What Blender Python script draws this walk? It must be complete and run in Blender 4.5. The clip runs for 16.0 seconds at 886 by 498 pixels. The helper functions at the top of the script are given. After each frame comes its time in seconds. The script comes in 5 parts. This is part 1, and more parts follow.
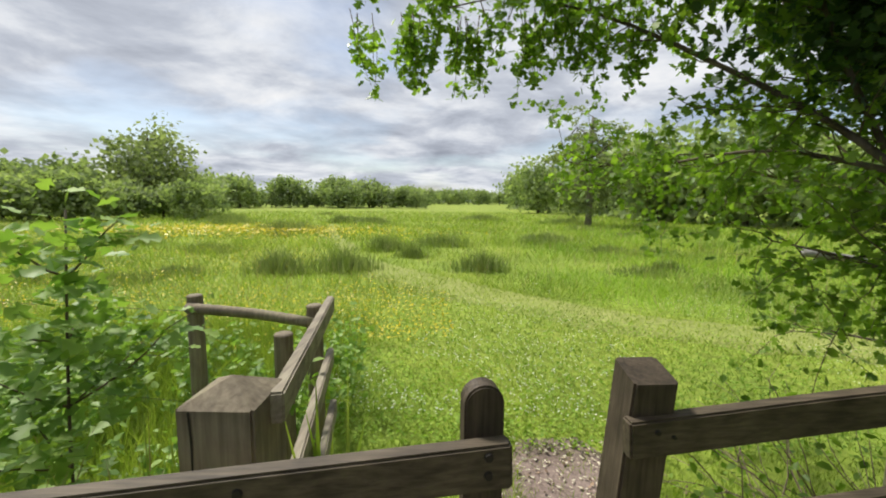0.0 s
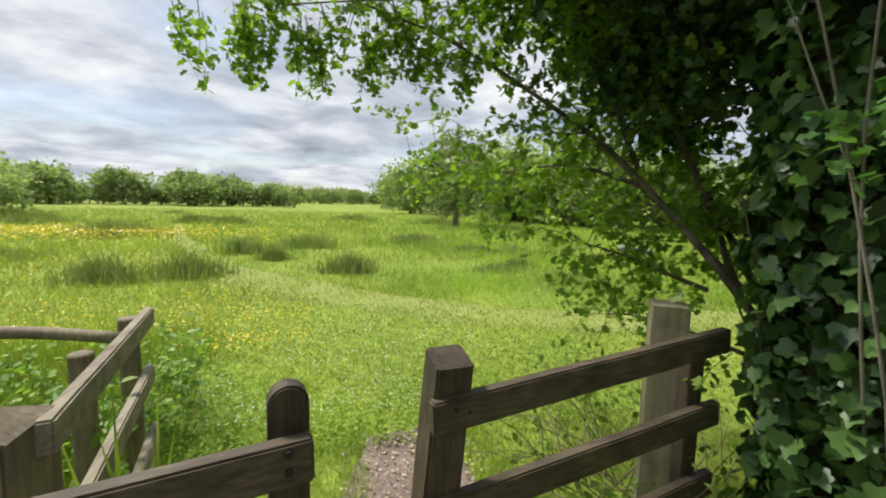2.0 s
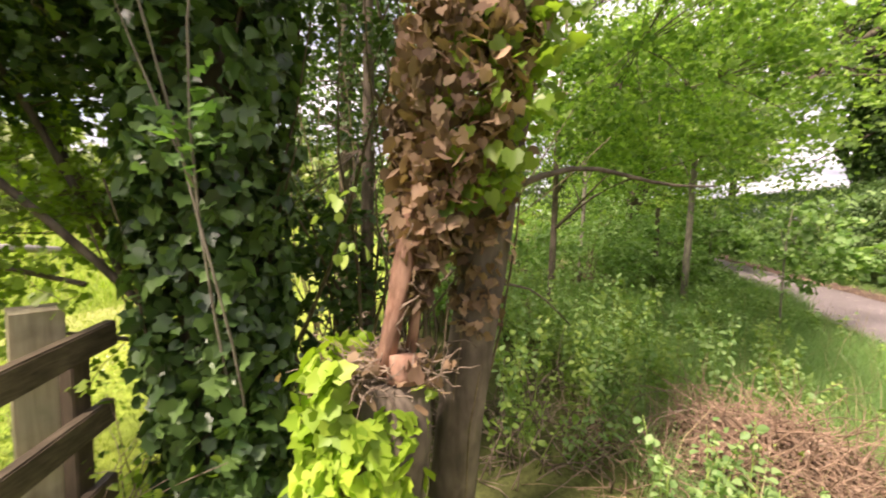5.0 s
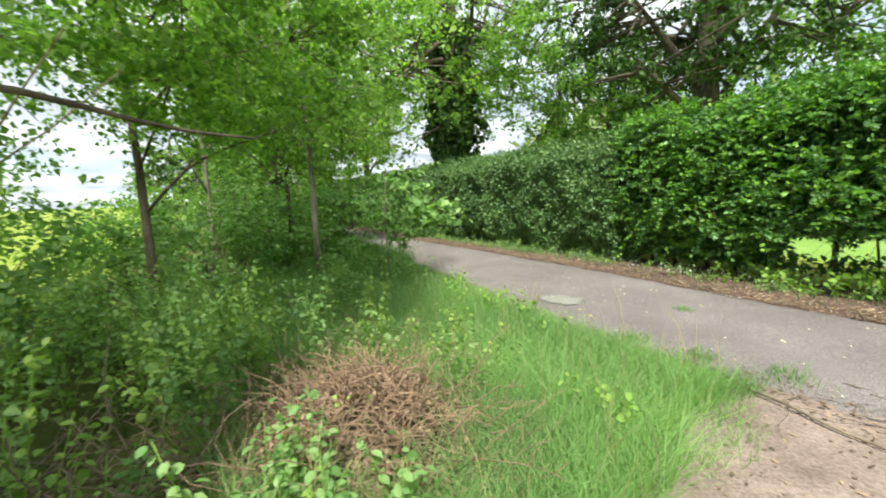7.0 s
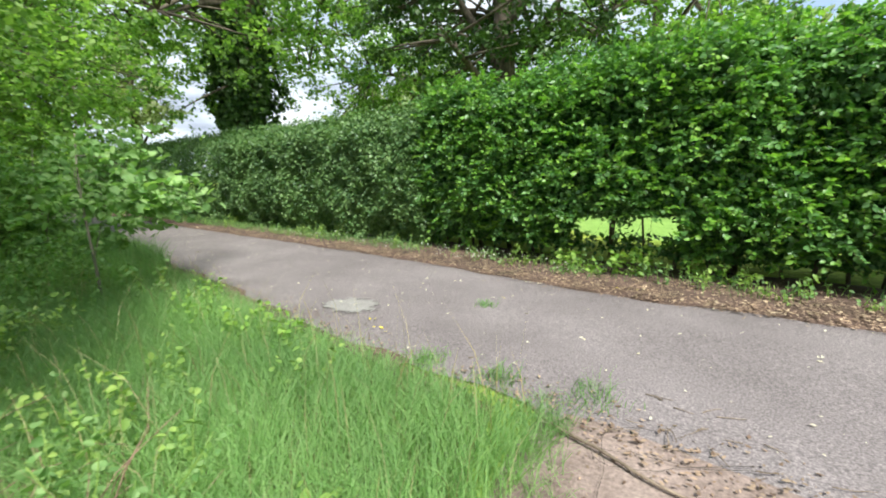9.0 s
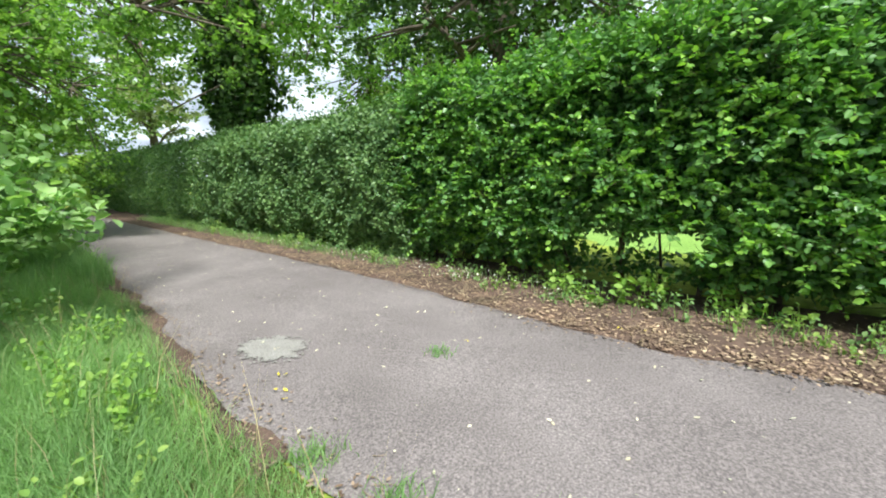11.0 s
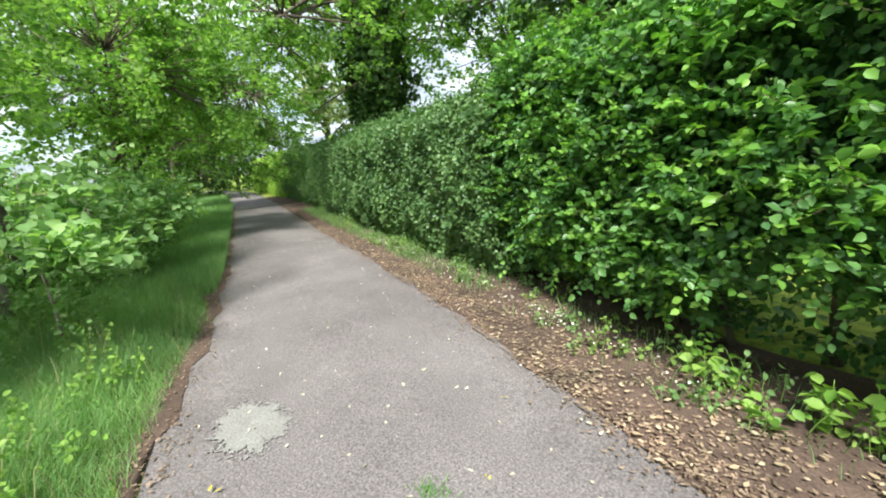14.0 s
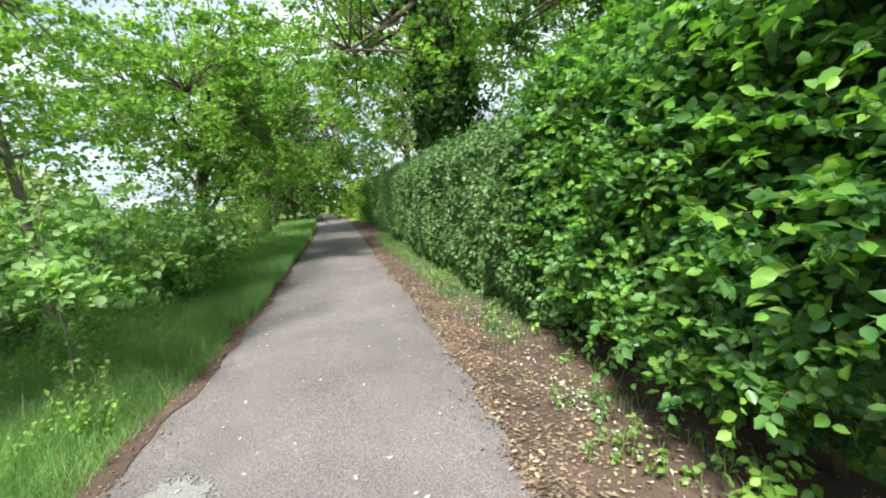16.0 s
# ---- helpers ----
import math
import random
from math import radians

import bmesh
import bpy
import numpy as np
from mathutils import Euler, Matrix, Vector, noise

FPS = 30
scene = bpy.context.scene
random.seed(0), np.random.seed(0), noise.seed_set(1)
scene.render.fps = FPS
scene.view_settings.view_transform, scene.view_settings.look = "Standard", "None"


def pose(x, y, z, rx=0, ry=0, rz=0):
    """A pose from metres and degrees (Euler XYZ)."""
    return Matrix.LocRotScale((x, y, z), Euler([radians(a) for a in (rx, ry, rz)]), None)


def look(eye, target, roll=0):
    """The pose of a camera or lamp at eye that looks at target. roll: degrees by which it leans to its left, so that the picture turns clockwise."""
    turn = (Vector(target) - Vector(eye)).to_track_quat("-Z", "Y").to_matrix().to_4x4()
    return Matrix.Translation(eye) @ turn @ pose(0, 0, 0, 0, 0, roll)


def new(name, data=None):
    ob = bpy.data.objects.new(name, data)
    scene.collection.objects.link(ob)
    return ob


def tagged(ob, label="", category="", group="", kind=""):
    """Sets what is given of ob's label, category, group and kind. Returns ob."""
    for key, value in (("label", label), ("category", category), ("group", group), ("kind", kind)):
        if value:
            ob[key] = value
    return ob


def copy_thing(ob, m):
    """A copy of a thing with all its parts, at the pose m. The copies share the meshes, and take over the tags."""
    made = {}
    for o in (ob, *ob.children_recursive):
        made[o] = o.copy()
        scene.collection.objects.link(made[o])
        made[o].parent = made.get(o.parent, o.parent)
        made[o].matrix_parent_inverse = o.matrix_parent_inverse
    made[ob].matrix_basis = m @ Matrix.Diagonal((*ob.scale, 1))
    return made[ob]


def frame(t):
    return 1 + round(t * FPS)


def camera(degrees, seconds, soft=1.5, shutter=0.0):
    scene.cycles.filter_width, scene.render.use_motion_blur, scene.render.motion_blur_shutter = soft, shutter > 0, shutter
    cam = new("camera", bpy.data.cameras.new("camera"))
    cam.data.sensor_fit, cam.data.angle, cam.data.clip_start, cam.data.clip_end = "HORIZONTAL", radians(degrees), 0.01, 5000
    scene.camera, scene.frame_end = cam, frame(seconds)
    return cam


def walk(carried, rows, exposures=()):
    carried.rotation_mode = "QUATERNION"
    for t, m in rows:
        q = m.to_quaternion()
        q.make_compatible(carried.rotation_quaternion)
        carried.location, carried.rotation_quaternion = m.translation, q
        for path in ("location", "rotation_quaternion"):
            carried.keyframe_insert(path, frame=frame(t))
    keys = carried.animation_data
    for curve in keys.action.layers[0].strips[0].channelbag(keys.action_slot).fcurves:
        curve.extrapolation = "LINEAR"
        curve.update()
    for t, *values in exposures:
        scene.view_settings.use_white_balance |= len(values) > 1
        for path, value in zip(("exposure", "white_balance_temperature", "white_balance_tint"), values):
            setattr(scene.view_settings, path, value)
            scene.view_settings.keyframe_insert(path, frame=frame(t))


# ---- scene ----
cam = camera(94.0, 16.0, 1.95, 0.2)
PATH = [
    (0, (0.093, 0.005, 1.536), (0.021, 1.99, 1.307), 0.6),
    (0.5, (0.14, -0.003, 1.545), (0.168, 1.983, 1.31), 0.8),
    (1, (0.208, -0.033, 1.558), (0.359, 1.947, 1.322), 1.2),
    (1.5, (0.249, -0.068, 1.548), (0.564, 1.894, 1.327), 1.7),
    (2, (0.256, -0.081, 1.555), (0.779, 1.837, 1.338), 1.6),
    (2.5, (0.218, -0.046, 1.551), (1.009, 1.78, 1.348), 1.0),
    (3, (0.208, -0.041, 1.549), (1.3, 1.623, 1.348), 0.3),
    (3.5, (0.227, -0.077, 1.551), (1.629, 1.334, 1.342), -0.3),
    (4, (0.246, -0.111, 1.53), (1.932, 0.945, 1.326), 0.2),
    (4.5, (0.275, -0.128, 1.552), (2.167, 0.48, 1.332), 0.8),
    (5, (0.35, -0.223, 1.554), (2.334, -0.058, 1.368), 2.0),
    (5.2, (0.394, -0.281, 1.546), (2.389, -0.242, 1.413), 2.0),
    (7.3, (0.666, -1.205, 1.415), (2.127, -2.535, 1.108), -1.1),
    (7.5, (0.695, -1.38, 1.419), (2.116, -2.745, 1.081), -0.5),
    (8, (0.817, -1.716, 1.388), (2.06, -3.239, 1.022), -0.4),
    (8.5, (1.002, -2.013, 1.396), (2.055, -3.682, 1.07), -1.0),
    (9, (1.037, -2.307, 1.355), (1.956, -4.046, 0.994), -1.0),
    (9.2, (1.016, -2.467, 1.347), (1.899, -4.222, 0.971), -0.6),
    (11.3, (0.92, -3.657, 1.415), (2.007, -5.296, 1.055), -1.9),
    (11.5, (0.928, -3.764, 1.414), (2.06, -5.374, 1.055), -2.2),
    (12, (0.997, -4.039, 1.45), (2.232, -5.57, 1.088), -2.2),
    (12.5, (1.011, -4.319, 1.446), (2.325, -5.781, 1.08), -2.5),
    (13, (0.968, -4.639, 1.561), (2.383, -5.985, 1.128), -2.2),
    (13.5, (0.999, -4.882, 1.589), (2.51, -6.112, 1.138), -2.5),
    (14, (1.063, -5.162, 1.639), (2.651, -6.301, 1.216), -4.1),
    (14.5, (1.063, -5.452, 1.65), (2.727, -6.488, 1.256), -4.6),
    (15, (1.039, -5.729, 1.672), (2.763, -6.674, 1.305), -4.3),
    (15.5, (1.127, -5.928, 1.668), (2.899, -6.793, 1.333), -4.1),
    (15.8, (1.197, -6.065, 1.674), (2.995, -6.888, 1.372), -4.0),
    (16, (1.233, -6.149, 1.683), (3.045, -6.946, 1.399), -4.5),
]

EXPOSURE = [(0, 0.12, 6500, 10), (2.0, 0.2, 6500, 10), (3.5, 0.58, 6600, 13), (4.5, 1.0, 7200, 25), (5.2, 1.25, 7500, 30), (7.3, 0.87, 6350, 0), (8.5, 0.86, 6150, 6), (9.0, 0.84, 6150, 6), (11.5, 0.92, 6050, 4), (16, 0.97, 6150, 4)]
walk(cam, [(t, look(eye, target, roll)) for t, eye, target, roll in PATH], EXPOSURE)
SKY, SUN = 0.88, 4.4

# ---- world, sun, exposure ----
world = bpy.data.worlds.new("sky")
scene.world = world
world.use_nodes = True


def node(tree, kind, **values):
    n = tree.nodes.new(kind)
    for key, value in values.items():
        n.inputs[key.replace("_", " ")].default_value = value
    return n


def ramp(tree, stops):
    n = tree.nodes.new("ShaderNodeValToRGB")
    while len(n.color_ramp.elements) < len(stops):
        n.color_ramp.elements.new(0.5)
    for e, (at, col) in zip(n.color_ramp.elements, stops):
        e.position, e.color = at, (*col, 1)
    return n


def build_sky():
    """Broken overcast: grey and white cloud with blue showing between."""
    nt = world.node_tree
    nt.nodes.clear()
    out = nt.nodes.new("ShaderNodeOutputWorld")
    sky = nt.nodes.new("ShaderNodeTexSky")
    sky.sky_type, sky.sun_disc = "NISHITA", False
    sky.sun_elevation, sky.sun_rotation = radians(52), radians(-49)
    bg_sky = node(nt, "ShaderNodeBackground", Strength=0.12)
    nt.links.new(sky.outputs[0], bg_sky.inputs[0])
    tc = nt.nodes.new("ShaderNodeTexCoord")
    sep = nt.nodes.new("ShaderNodeSeparateXYZ")
    nt.links.new(tc.outputs["Generated"], sep.inputs[0])
    add = nt.nodes.new("ShaderNodeMath")
    add.operation = "MAXIMUM"
    nt.links.new(sep.outputs["Z"], add.inputs[0])
    add.inputs[1].default_value = 0.0
    add2 = nt.nodes.new("ShaderNodeMath")
    nt.links.new(add.outputs[0], add2.inputs[0])
    add2.inputs[1].default_value = 0.16
    div = []
    for axis in ("X", "Y"):
        d = nt.nodes.new("ShaderNodeMath")
        d.operation = "DIVIDE"
        nt.links.new(sep.outputs[axis], d.inputs[0])
        nt.links.new(add2.outputs[0], d.inputs[1])
        div.append(d)
    comb = nt.nodes.new("ShaderNodeCombineXYZ")
    nt.links.new(div[0].outputs[0], comb.inputs[0])
    nt.links.new(div[1].outputs[0], comb.inputs[1])
    n1 = node(nt, "ShaderNodeTexNoise", Scale=1.5, Detail=8.0, Roughness=0.58, Distortion=0.25)
    n2 = node(nt, "ShaderNodeTexNoise", Scale=0.55, Detail=5.0, Roughness=0.5)
    nt.links.new(comb.outputs[0], n1.inputs["Vector"])
    nt.links.new(comb.outputs[0], n2.inputs["Vector"])
    r1 = ramp(nt, [(0.30, (0.34, 0.37, 0.44)), (0.47, (0.56, 0.60, 0.68)), (0.58, (0.80, 0.83, 0.88)), (0.70, (1.0, 1.0, 1.0))])
    nt.links.new(n1.outputs["Fac"], r1.inputs[0])
    bg_cloud = node(nt, "ShaderNodeBackground", Strength=SKY)
    nt.links.new(r1.outputs[0], bg_cloud.inputs[0])
    r2 = ramp(nt, [(0.36, (0.25, 0.25, 0.25)), (0.50, (1, 1, 1))])
    nt.links.new(n2.outputs["Fac"], r2.inputs[0])
    mix = nt.nodes.new("ShaderNodeMixShader")
    nt.links.new(r2.outputs[0], mix.inputs[0])
    nt.links.new(bg_sky.outputs[0], mix.inputs[1])
    nt.links.new(bg_cloud.outputs[0], mix.inputs[2])
    nt.links.new(mix.outputs[0], out.inputs[0])


build_sky()
sun = new("sun", bpy.data.lights.new("sun", "SUN"))
sun.data.energy, sun.data.angle, sun.data.color = SUN, radians(9), (1.0, 0.96, 0.88)
sun.matrix_world = look((0, 0, 30), (30 * 0.46, -30 * 0.40, 30 - 30 * 0.80))

# ---- materials ----


def mat(name, rough=0.7, spec=0.3):
    m = bpy.data.materials.new(name)
    m.use_nodes = True
    b = m.node_tree.nodes["Principled BSDF"]
    b.inputs["Roughness"].default_value = rough
    b.inputs["Specular IOR Level"].default_value = spec
    return m, m.node_tree, b


def coords(nt, scale=(1, 1, 1)):
    tc = nt.nodes.new("ShaderNodeTexCoord")
    mp = nt.nodes.new("ShaderNodeMapping")
    mp.inputs["Scale"].default_value = scale
    nt.links.new(tc.outputs["Object"], mp.inputs[0])
    return mp.outputs[0]


def mix_col(nt, fac, a, b, kind="MIX"):
    m = nt.nodes.new("ShaderNodeMix")
    m.data_type, m.blend_type = "RGBA", kind
    for sock, v in ((m.inputs[0], fac), (m.inputs[6], a), (m.inputs[7], b)):
        if isinstance(v, (int, float)):
            sock.default_value = v
        elif isinstance(v, tuple):
            sock.default_value = (*v, 1)
        else:
            nt.links.new(v, sock)
    return m.outputs[2]


def leaf_mat(name, dark, light, trans=0.35, rough=0.45, spec=0.4, patch=1.2):
    """Leaf: colour varies leaf by leaf and in soft patches; light shines through in part."""
    m, nt, b = mat(name, rough, spec)
    geo = nt.nodes.new("ShaderNodeNewGeometry")
    col = mix_col(nt, geo.outputs["Random Per Island"], dark, light)
    no = node(nt, "ShaderNodeTexNoise", Scale=patch, Detail=3.0)
    nt.links.new(coords(nt), no.inputs["Vector"])
    r = ramp(nt, [(0.3, (0.62, 0.66, 0.62)), (0.7, (1.25, 1.18, 1.1))])
    nt.links.new(no.outputs["Fac"], r.inputs[0])
    col = mix_col(nt, 1.0, col, r.outputs[0], "MULTIPLY")
    nt.links.new(col, b.inputs["Base Color"])
    tr = nt.nodes.new("ShaderNodeBsdfTranslucent")
    nt.links.new(mix_col(nt, 1.0, col, (1.25, 1.45, 0.60), "MULTIPLY"), tr.inputs[0])
    mx = nt.nodes.new("ShaderNodeMixShader")
    mx.inputs[0].default_value = trans
    nt.links.new(b.outputs[0], mx.inputs[1])
    nt.links.new(tr.outputs[0], mx.inputs[2])
    nt.links.new(mx.outputs[0], nt.nodes["Material Output"].inputs[0])
    return m


def ground_mat(name, stops, scale, fine, bump=0.4, rough=0.9, stops2=None):
    """Two scales of mottling with a fine bump."""
    m, nt, b = mat(name, rough, 0.15)
    v = coords(nt)
    n1 = node(nt, "ShaderNodeTexNoise", Scale=scale, Detail=6.0, Roughness=0.62)
    n2 = node(nt, "ShaderNodeTexNoise", Scale=fine, Detail=4.0, Roughness=0.7)
    for n in (n1, n2):
        nt.links.new(v, n.inputs["Vector"])
    r = ramp(nt, stops)
    nt.links.new(n1.outputs["Fac"], r.inputs[0])
    r2 = ramp(nt, stops2 or [(0.3, (0.6, 0.6, 0.6)), (0.7, (1.35, 1.35, 1.35))])
    nt.links.new(n2.outputs["Fac"], r2.inputs[0])
    nt.links.new(mix_col(nt, 1.0, r.outputs[0], r2.outputs[0], "MULTIPLY"), b.inputs["Base Color"])
    bp = node(nt, "ShaderNodeBump", Strength=bump, Distance=0.01)
    nt.links.new(n2.outputs["Fac"], bp.inputs["Height"])
    nt.links.new(bp.outputs[0], b.inputs["Normal"])
    return m


def wood_mat(name, dark, light, grain=(60, 60, 3), rough=0.75, green=0.0):
    """Weathered timber with grain along z of the part and algae patches."""
    m, nt, b = mat(name, rough, 0.25)
    n1 = node(nt, "ShaderNodeTexNoise", Scale=1.0, Detail=5.0, Roughness=0.6, Distortion=0.4)
    nt.links.new(coords(nt, grain), n1.inputs["Vector"])
    n2 = node(nt, "ShaderNodeTexNoise", Scale=7.0, Detail=4.0)
    nt.links.new(coords(nt), n2.inputs["Vector"])
    r = ramp(nt, [(0.3, dark), (0.7, light)])
    nt.links.new(n1.outputs["Fac"], r.inputs[0])
    r2 = ramp(nt, [(0.35, (0.7, 0.7, 0.68)), (0.65, (1.2, 1.2, 1.15))])
    nt.links.new(n2.outputs["Fac"], r2.inputs[0])
    col = mix_col(nt, 1.0, r.outputs[0], r2.outputs[0], "MULTIPLY")
    if green:
        r3 = ramp(nt, [(0.5, (0, 0, 0)), (0.68, (green, green, green))])
        nt.links.new(n2.outputs["Fac"], r3.inputs[0])
        col = mix_col(nt, r3.outputs[0], col, (0.16, 0.19, 0.10))
    nt.links.new(col, b.inputs["Base Color"])
    bp = node(nt, "ShaderNodeBump", Strength=0.5, Distance=0.004)
    nt.links.new(n1.outputs["Fac"], bp.inputs["Height"])
    nt.links.new(bp.outputs[0], b.inputs["Normal"])
    return m


M = {}
M["meadow"] = ground_mat("meadow_ground", [(0.25, (0.16, 0.22, 0.035)), (0.45, (0.24, 0.32, 0.050)), (0.6, (0.30, 0.35, 0.06)), (0.75, (0.36, 0.35, 0.08))], 0.22, 9.0)
M["mown"] = ground_mat("mown_grass", [(0.3, (0.24, 0.29, 0.065)), (0.7, (0.33, 0.35, 0.11))], 1.3, 22.0)
M["earth"] = ground_mat("trodden_earth", [(0.3, (0.17, 0.125, 0.105)), (0.7, (0.33, 0.255, 0.22))], 2.5, 45.0, 0.6)
M["asphalt"] = ground_mat("worn_asphalt", [(0.25, (0.155, 0.133, 0.130)), (0.5, (0.200, 0.172, 0.169)), (0.75, (0.250, 0.217, 0.213))], 0.9, 75.0, 0.6, 0.85, [(0.30, (0.45, 0.45, 0.46)), (0.5, (0.95, 0.95, 0.95)), (0.66, (1.6, 1.6, 1.58))])
M["pale"] = ground_mat("pale_patch", [(0.3, (0.24, 0.222, 0.205)), (0.7, (0.305, 0.288, 0.268))], 6.0, 70.0)
M["litter_soil"] = ground_mat("litter_soil", [(0.3, (0.075, 0.050, 0.040)), (0.7, (0.17, 0.115, 0.09))], 3.0, 60.0, 0.7)
M["lawn"] = ground_mat("lawn", [(0.3, (0.19, 0.32, 0.07)), (0.7, (0.27, 0.41, 0.10))], 0.8, 30.0)
M["verge"] = ground_mat("verge_soil", [(0.3, (0.07, 0.075, 0.025)), (0.7, (0.13, 0.15, 0.045))], 1.5, 40.0)
M["grass"] = leaf_mat("grass_blade", (0.19, 0.28, 0.048), (0.40, 0.47, 0.105), 0.35, 0.6, 0.2, 0.45)
M["grass_tall"] = leaf_mat("verge_grass_blade", (0.15, 0.29, 0.10), (0.32, 0.49, 0.20), 0.42, 0.55, 0.25, 0.8)
M["grass_lush"] = leaf_mat("lush_grass_blade", (0.20, 0.34, 0.05), (0.40, 0.52, 0.11), 0.4, 0.6, 0.2, 0.5)
M["rush"] = leaf_mat("rush_stem", (0.22, 0.30, 0.09), (0.38, 0.43, 0.17), 0.15, 0.6, 0.2, 1.5)
M["straw"] = leaf_mat("dry_grass", (0.33, 0.27, 0.14), (0.55, 0.48, 0.30), 0.2, 0.7, 0.15)
M["haw"] = leaf_mat("hawthorn_leaf", (0.11, 0.20, 0.026), (0.29, 0.42, 0.07), 0.5, 0.42, 0.35)
M["ivy"] = leaf_mat("ivy_leaf", (0.024, 0.066, 0.020), (0.125, 0.23, 0.062), 0.16, 0.38, 0.5, 2.5)
M["ivy_new"] = leaf_mat("young_ivy_leaf", (0.20, 0.36, 0.03), (0.40, 0.56, 0.07), 0.35, 0.5, 0.45, 3.0)
M["ivy_dead"] = leaf_mat("withered_ivy_leaf", (0.11, 0.066, 0.042), (0.43, 0.30, 0.20), 0.25, 0.65, 0.2, 4.0)
M["hedge"] = leaf_mat("hedge_leaf", (0.055, 0.14, 0.045), (0.15, 0.29, 0.085), 0.30, 0.40, 0.45, 0.9)
M["hedge_mid"] = leaf_mat("grown_hedge_leaf", (0.075, 0.185, 0.055), (0.20, 0.38, 0.11), 0.36, 0.38, 0.5, 1.2)
M["hedge_new"] = leaf_mat("fresh_hedge_leaf", (0.14, 0.33, 0.05), (0.29, 0.50, 0.09), 0.38, 0.4, 0.45, 1.5)
# Brighter copy of the clipped hedge leaf, with sunlight put into its colour.
M["sunlit"] = leaf_mat("sunlit_hedge_leaf", (0.25, 0.42, 0.06), (0.42, 0.57, 0.11), 0.35, 0.45, 0.35, 0.8)
M["clipped"] = leaf_mat("clipped_hedge_leaf", (0.075, 0.16, 0.06), (0.21, 0.33, 0.12), 0.28, 0.45, 0.4, 0.8)
M["tree"] = leaf_mat("tree_leaf", (0.10, 0.21, 0.055), (0.33, 0.49, 0.13), 0.55, 0.5, 0.3, 0.7)
# Dark copy of the tree leaf; on hawthorn and thicket it paints in shade.
M["tree_dark"] = leaf_mat("dark_and_shaded_leaf", (0.035, 0.085, 0.022), (0.10, 0.18, 0.045), 0.25, 0.45, 0.4, 0.5)
# Paler leaf for the far trees: distance haze is mixed into the colour.
M["far"] = leaf_mat("hazed_far_tree_leaf", (0.26, 0.32, 0.18), (0.44, 0.50, 0.28), 0.42, 0.7, 0.15, 0.12)
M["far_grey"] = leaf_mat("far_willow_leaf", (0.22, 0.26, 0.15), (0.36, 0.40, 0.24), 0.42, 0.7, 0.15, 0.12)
M["shrub"] = leaf_mat("shrub_leaf", (0.17, 0.32, 0.11), (0.36, 0.52, 0.22), 0.42, 0.5, 0.3, 1.0)
M["herb"] = leaf_mat("nettle_leaf", (0.19, 0.33, 0.075), (0.40, 0.54, 0.15), 0.35, 0.5, 0.3, 1.5)
M["lime"] = leaf_mat("lime_green_leaf", (0.19, 0.36, 0.06), (0.35, 0.51, 0.12), 0.35, 0.5, 0.3, 2.0)
M["litter"] = leaf_mat("fallen_leaf", (0.12, 0.078, 0.060), (0.43, 0.315, 0.235), 0.1, 0.7, 0.2, 3.0)
M["pale_litter"] = leaf_mat("buff_fallen_leaf", (0.40, 0.29, 0.19), (0.66, 0.53, 0.38), 0.1, 0.7, 0.2, 3.0)
M["pale_leaf"] = leaf_mat("bleached_leaf", (0.50, 0.45, 0.35), (0.75, 0.70, 0.58), 0.1, 0.7, 0.2, 3.0)
M["yellow_leaf"] = leaf_mat("yellow_leaf", (0.62, 0.48, 0.05), (0.75, 0.62, 0.12), 0.2, 0.6, 0.2, 3.0)
M["white_petal"] = leaf_mat("white_petal", (0.72, 0.72, 0.66), (0.85, 0.85, 0.82), 0.2, 0.6, 0.2, 3.0)
M["yellow_petal"] = leaf_mat("yellow_petal", (0.70, 0.52, 0.02), (0.80, 0.66, 0.04), 0.2, 0.4, 0.3, 3.0)
M["bark"] = wood_mat("bark", (0.075, 0.06, 0.045), (0.19, 0.155, 0.12), (18, 18, 5), 0.9)
M["bark_pale"] = wood_mat("grey_bark", (0.16, 0.14, 0.11), (0.30, 0.27, 0.22), (20, 20, 6), 0.9, 0.4)
M["bark_red"] = wood_mat("peeling_red_bark", (0.15, 0.075, 0.05), (0.38, 0.23, 0.165), (25, 25, 8), 0.9)
M["twig"] = wood_mat("twig", (0.09, 0.07, 0.045), (0.20, 0.16, 0.10), (30, 30, 30), 0.85)
M["bramble"] = wood_mat("bramble_cane", (0.17, 0.105, 0.07), (0.38, 0.265, 0.185), (30, 30, 30), 0.85)
M["dead_twig"] = wood_mat("dead_twig", (0.13, 0.095, 0.07), (0.32, 0.25, 0.19), (30, 30, 30), 0.85)
M["stained"] = wood_mat("dark_stained_timber", (0.050, 0.038, 0.028), (0.12, 0.092, 0.066), (70, 70, 4), 0.6)
M["stained_x"] = wood_mat("dark_stained_rail", (0.058, 0.045, 0.032), (0.145, 0.114, 0.08), (4, 70, 70), 0.6)
M["oak"] = wood_mat("weathered_timber", (0.17, 0.135, 0.095), (0.32, 0.265, 0.19), (60, 60, 3), 0.8, 0.35)
M["oak_x"] = wood_mat("weathered_rail", (0.20, 0.165, 0.125), (0.38, 0.33, 0.26), (60, 3, 60), 0.8, 0.25)
M["grey_post"] = wood_mat("silvered_timber", (0.30, 0.26, 0.18), (0.50, 0.44, 0.31), (50, 50, 2.5), 0.8, 0.5)
M["bolt"] = mat("rusty_bolt", 0.6)[0]
M["bolt"].node_tree.nodes["Principled BSDF"].inputs["Base Color"].default_value = (0.03, 0.025, 0.02, 1)

# ---- building helpers ----
rng = np.random.default_rng(7)


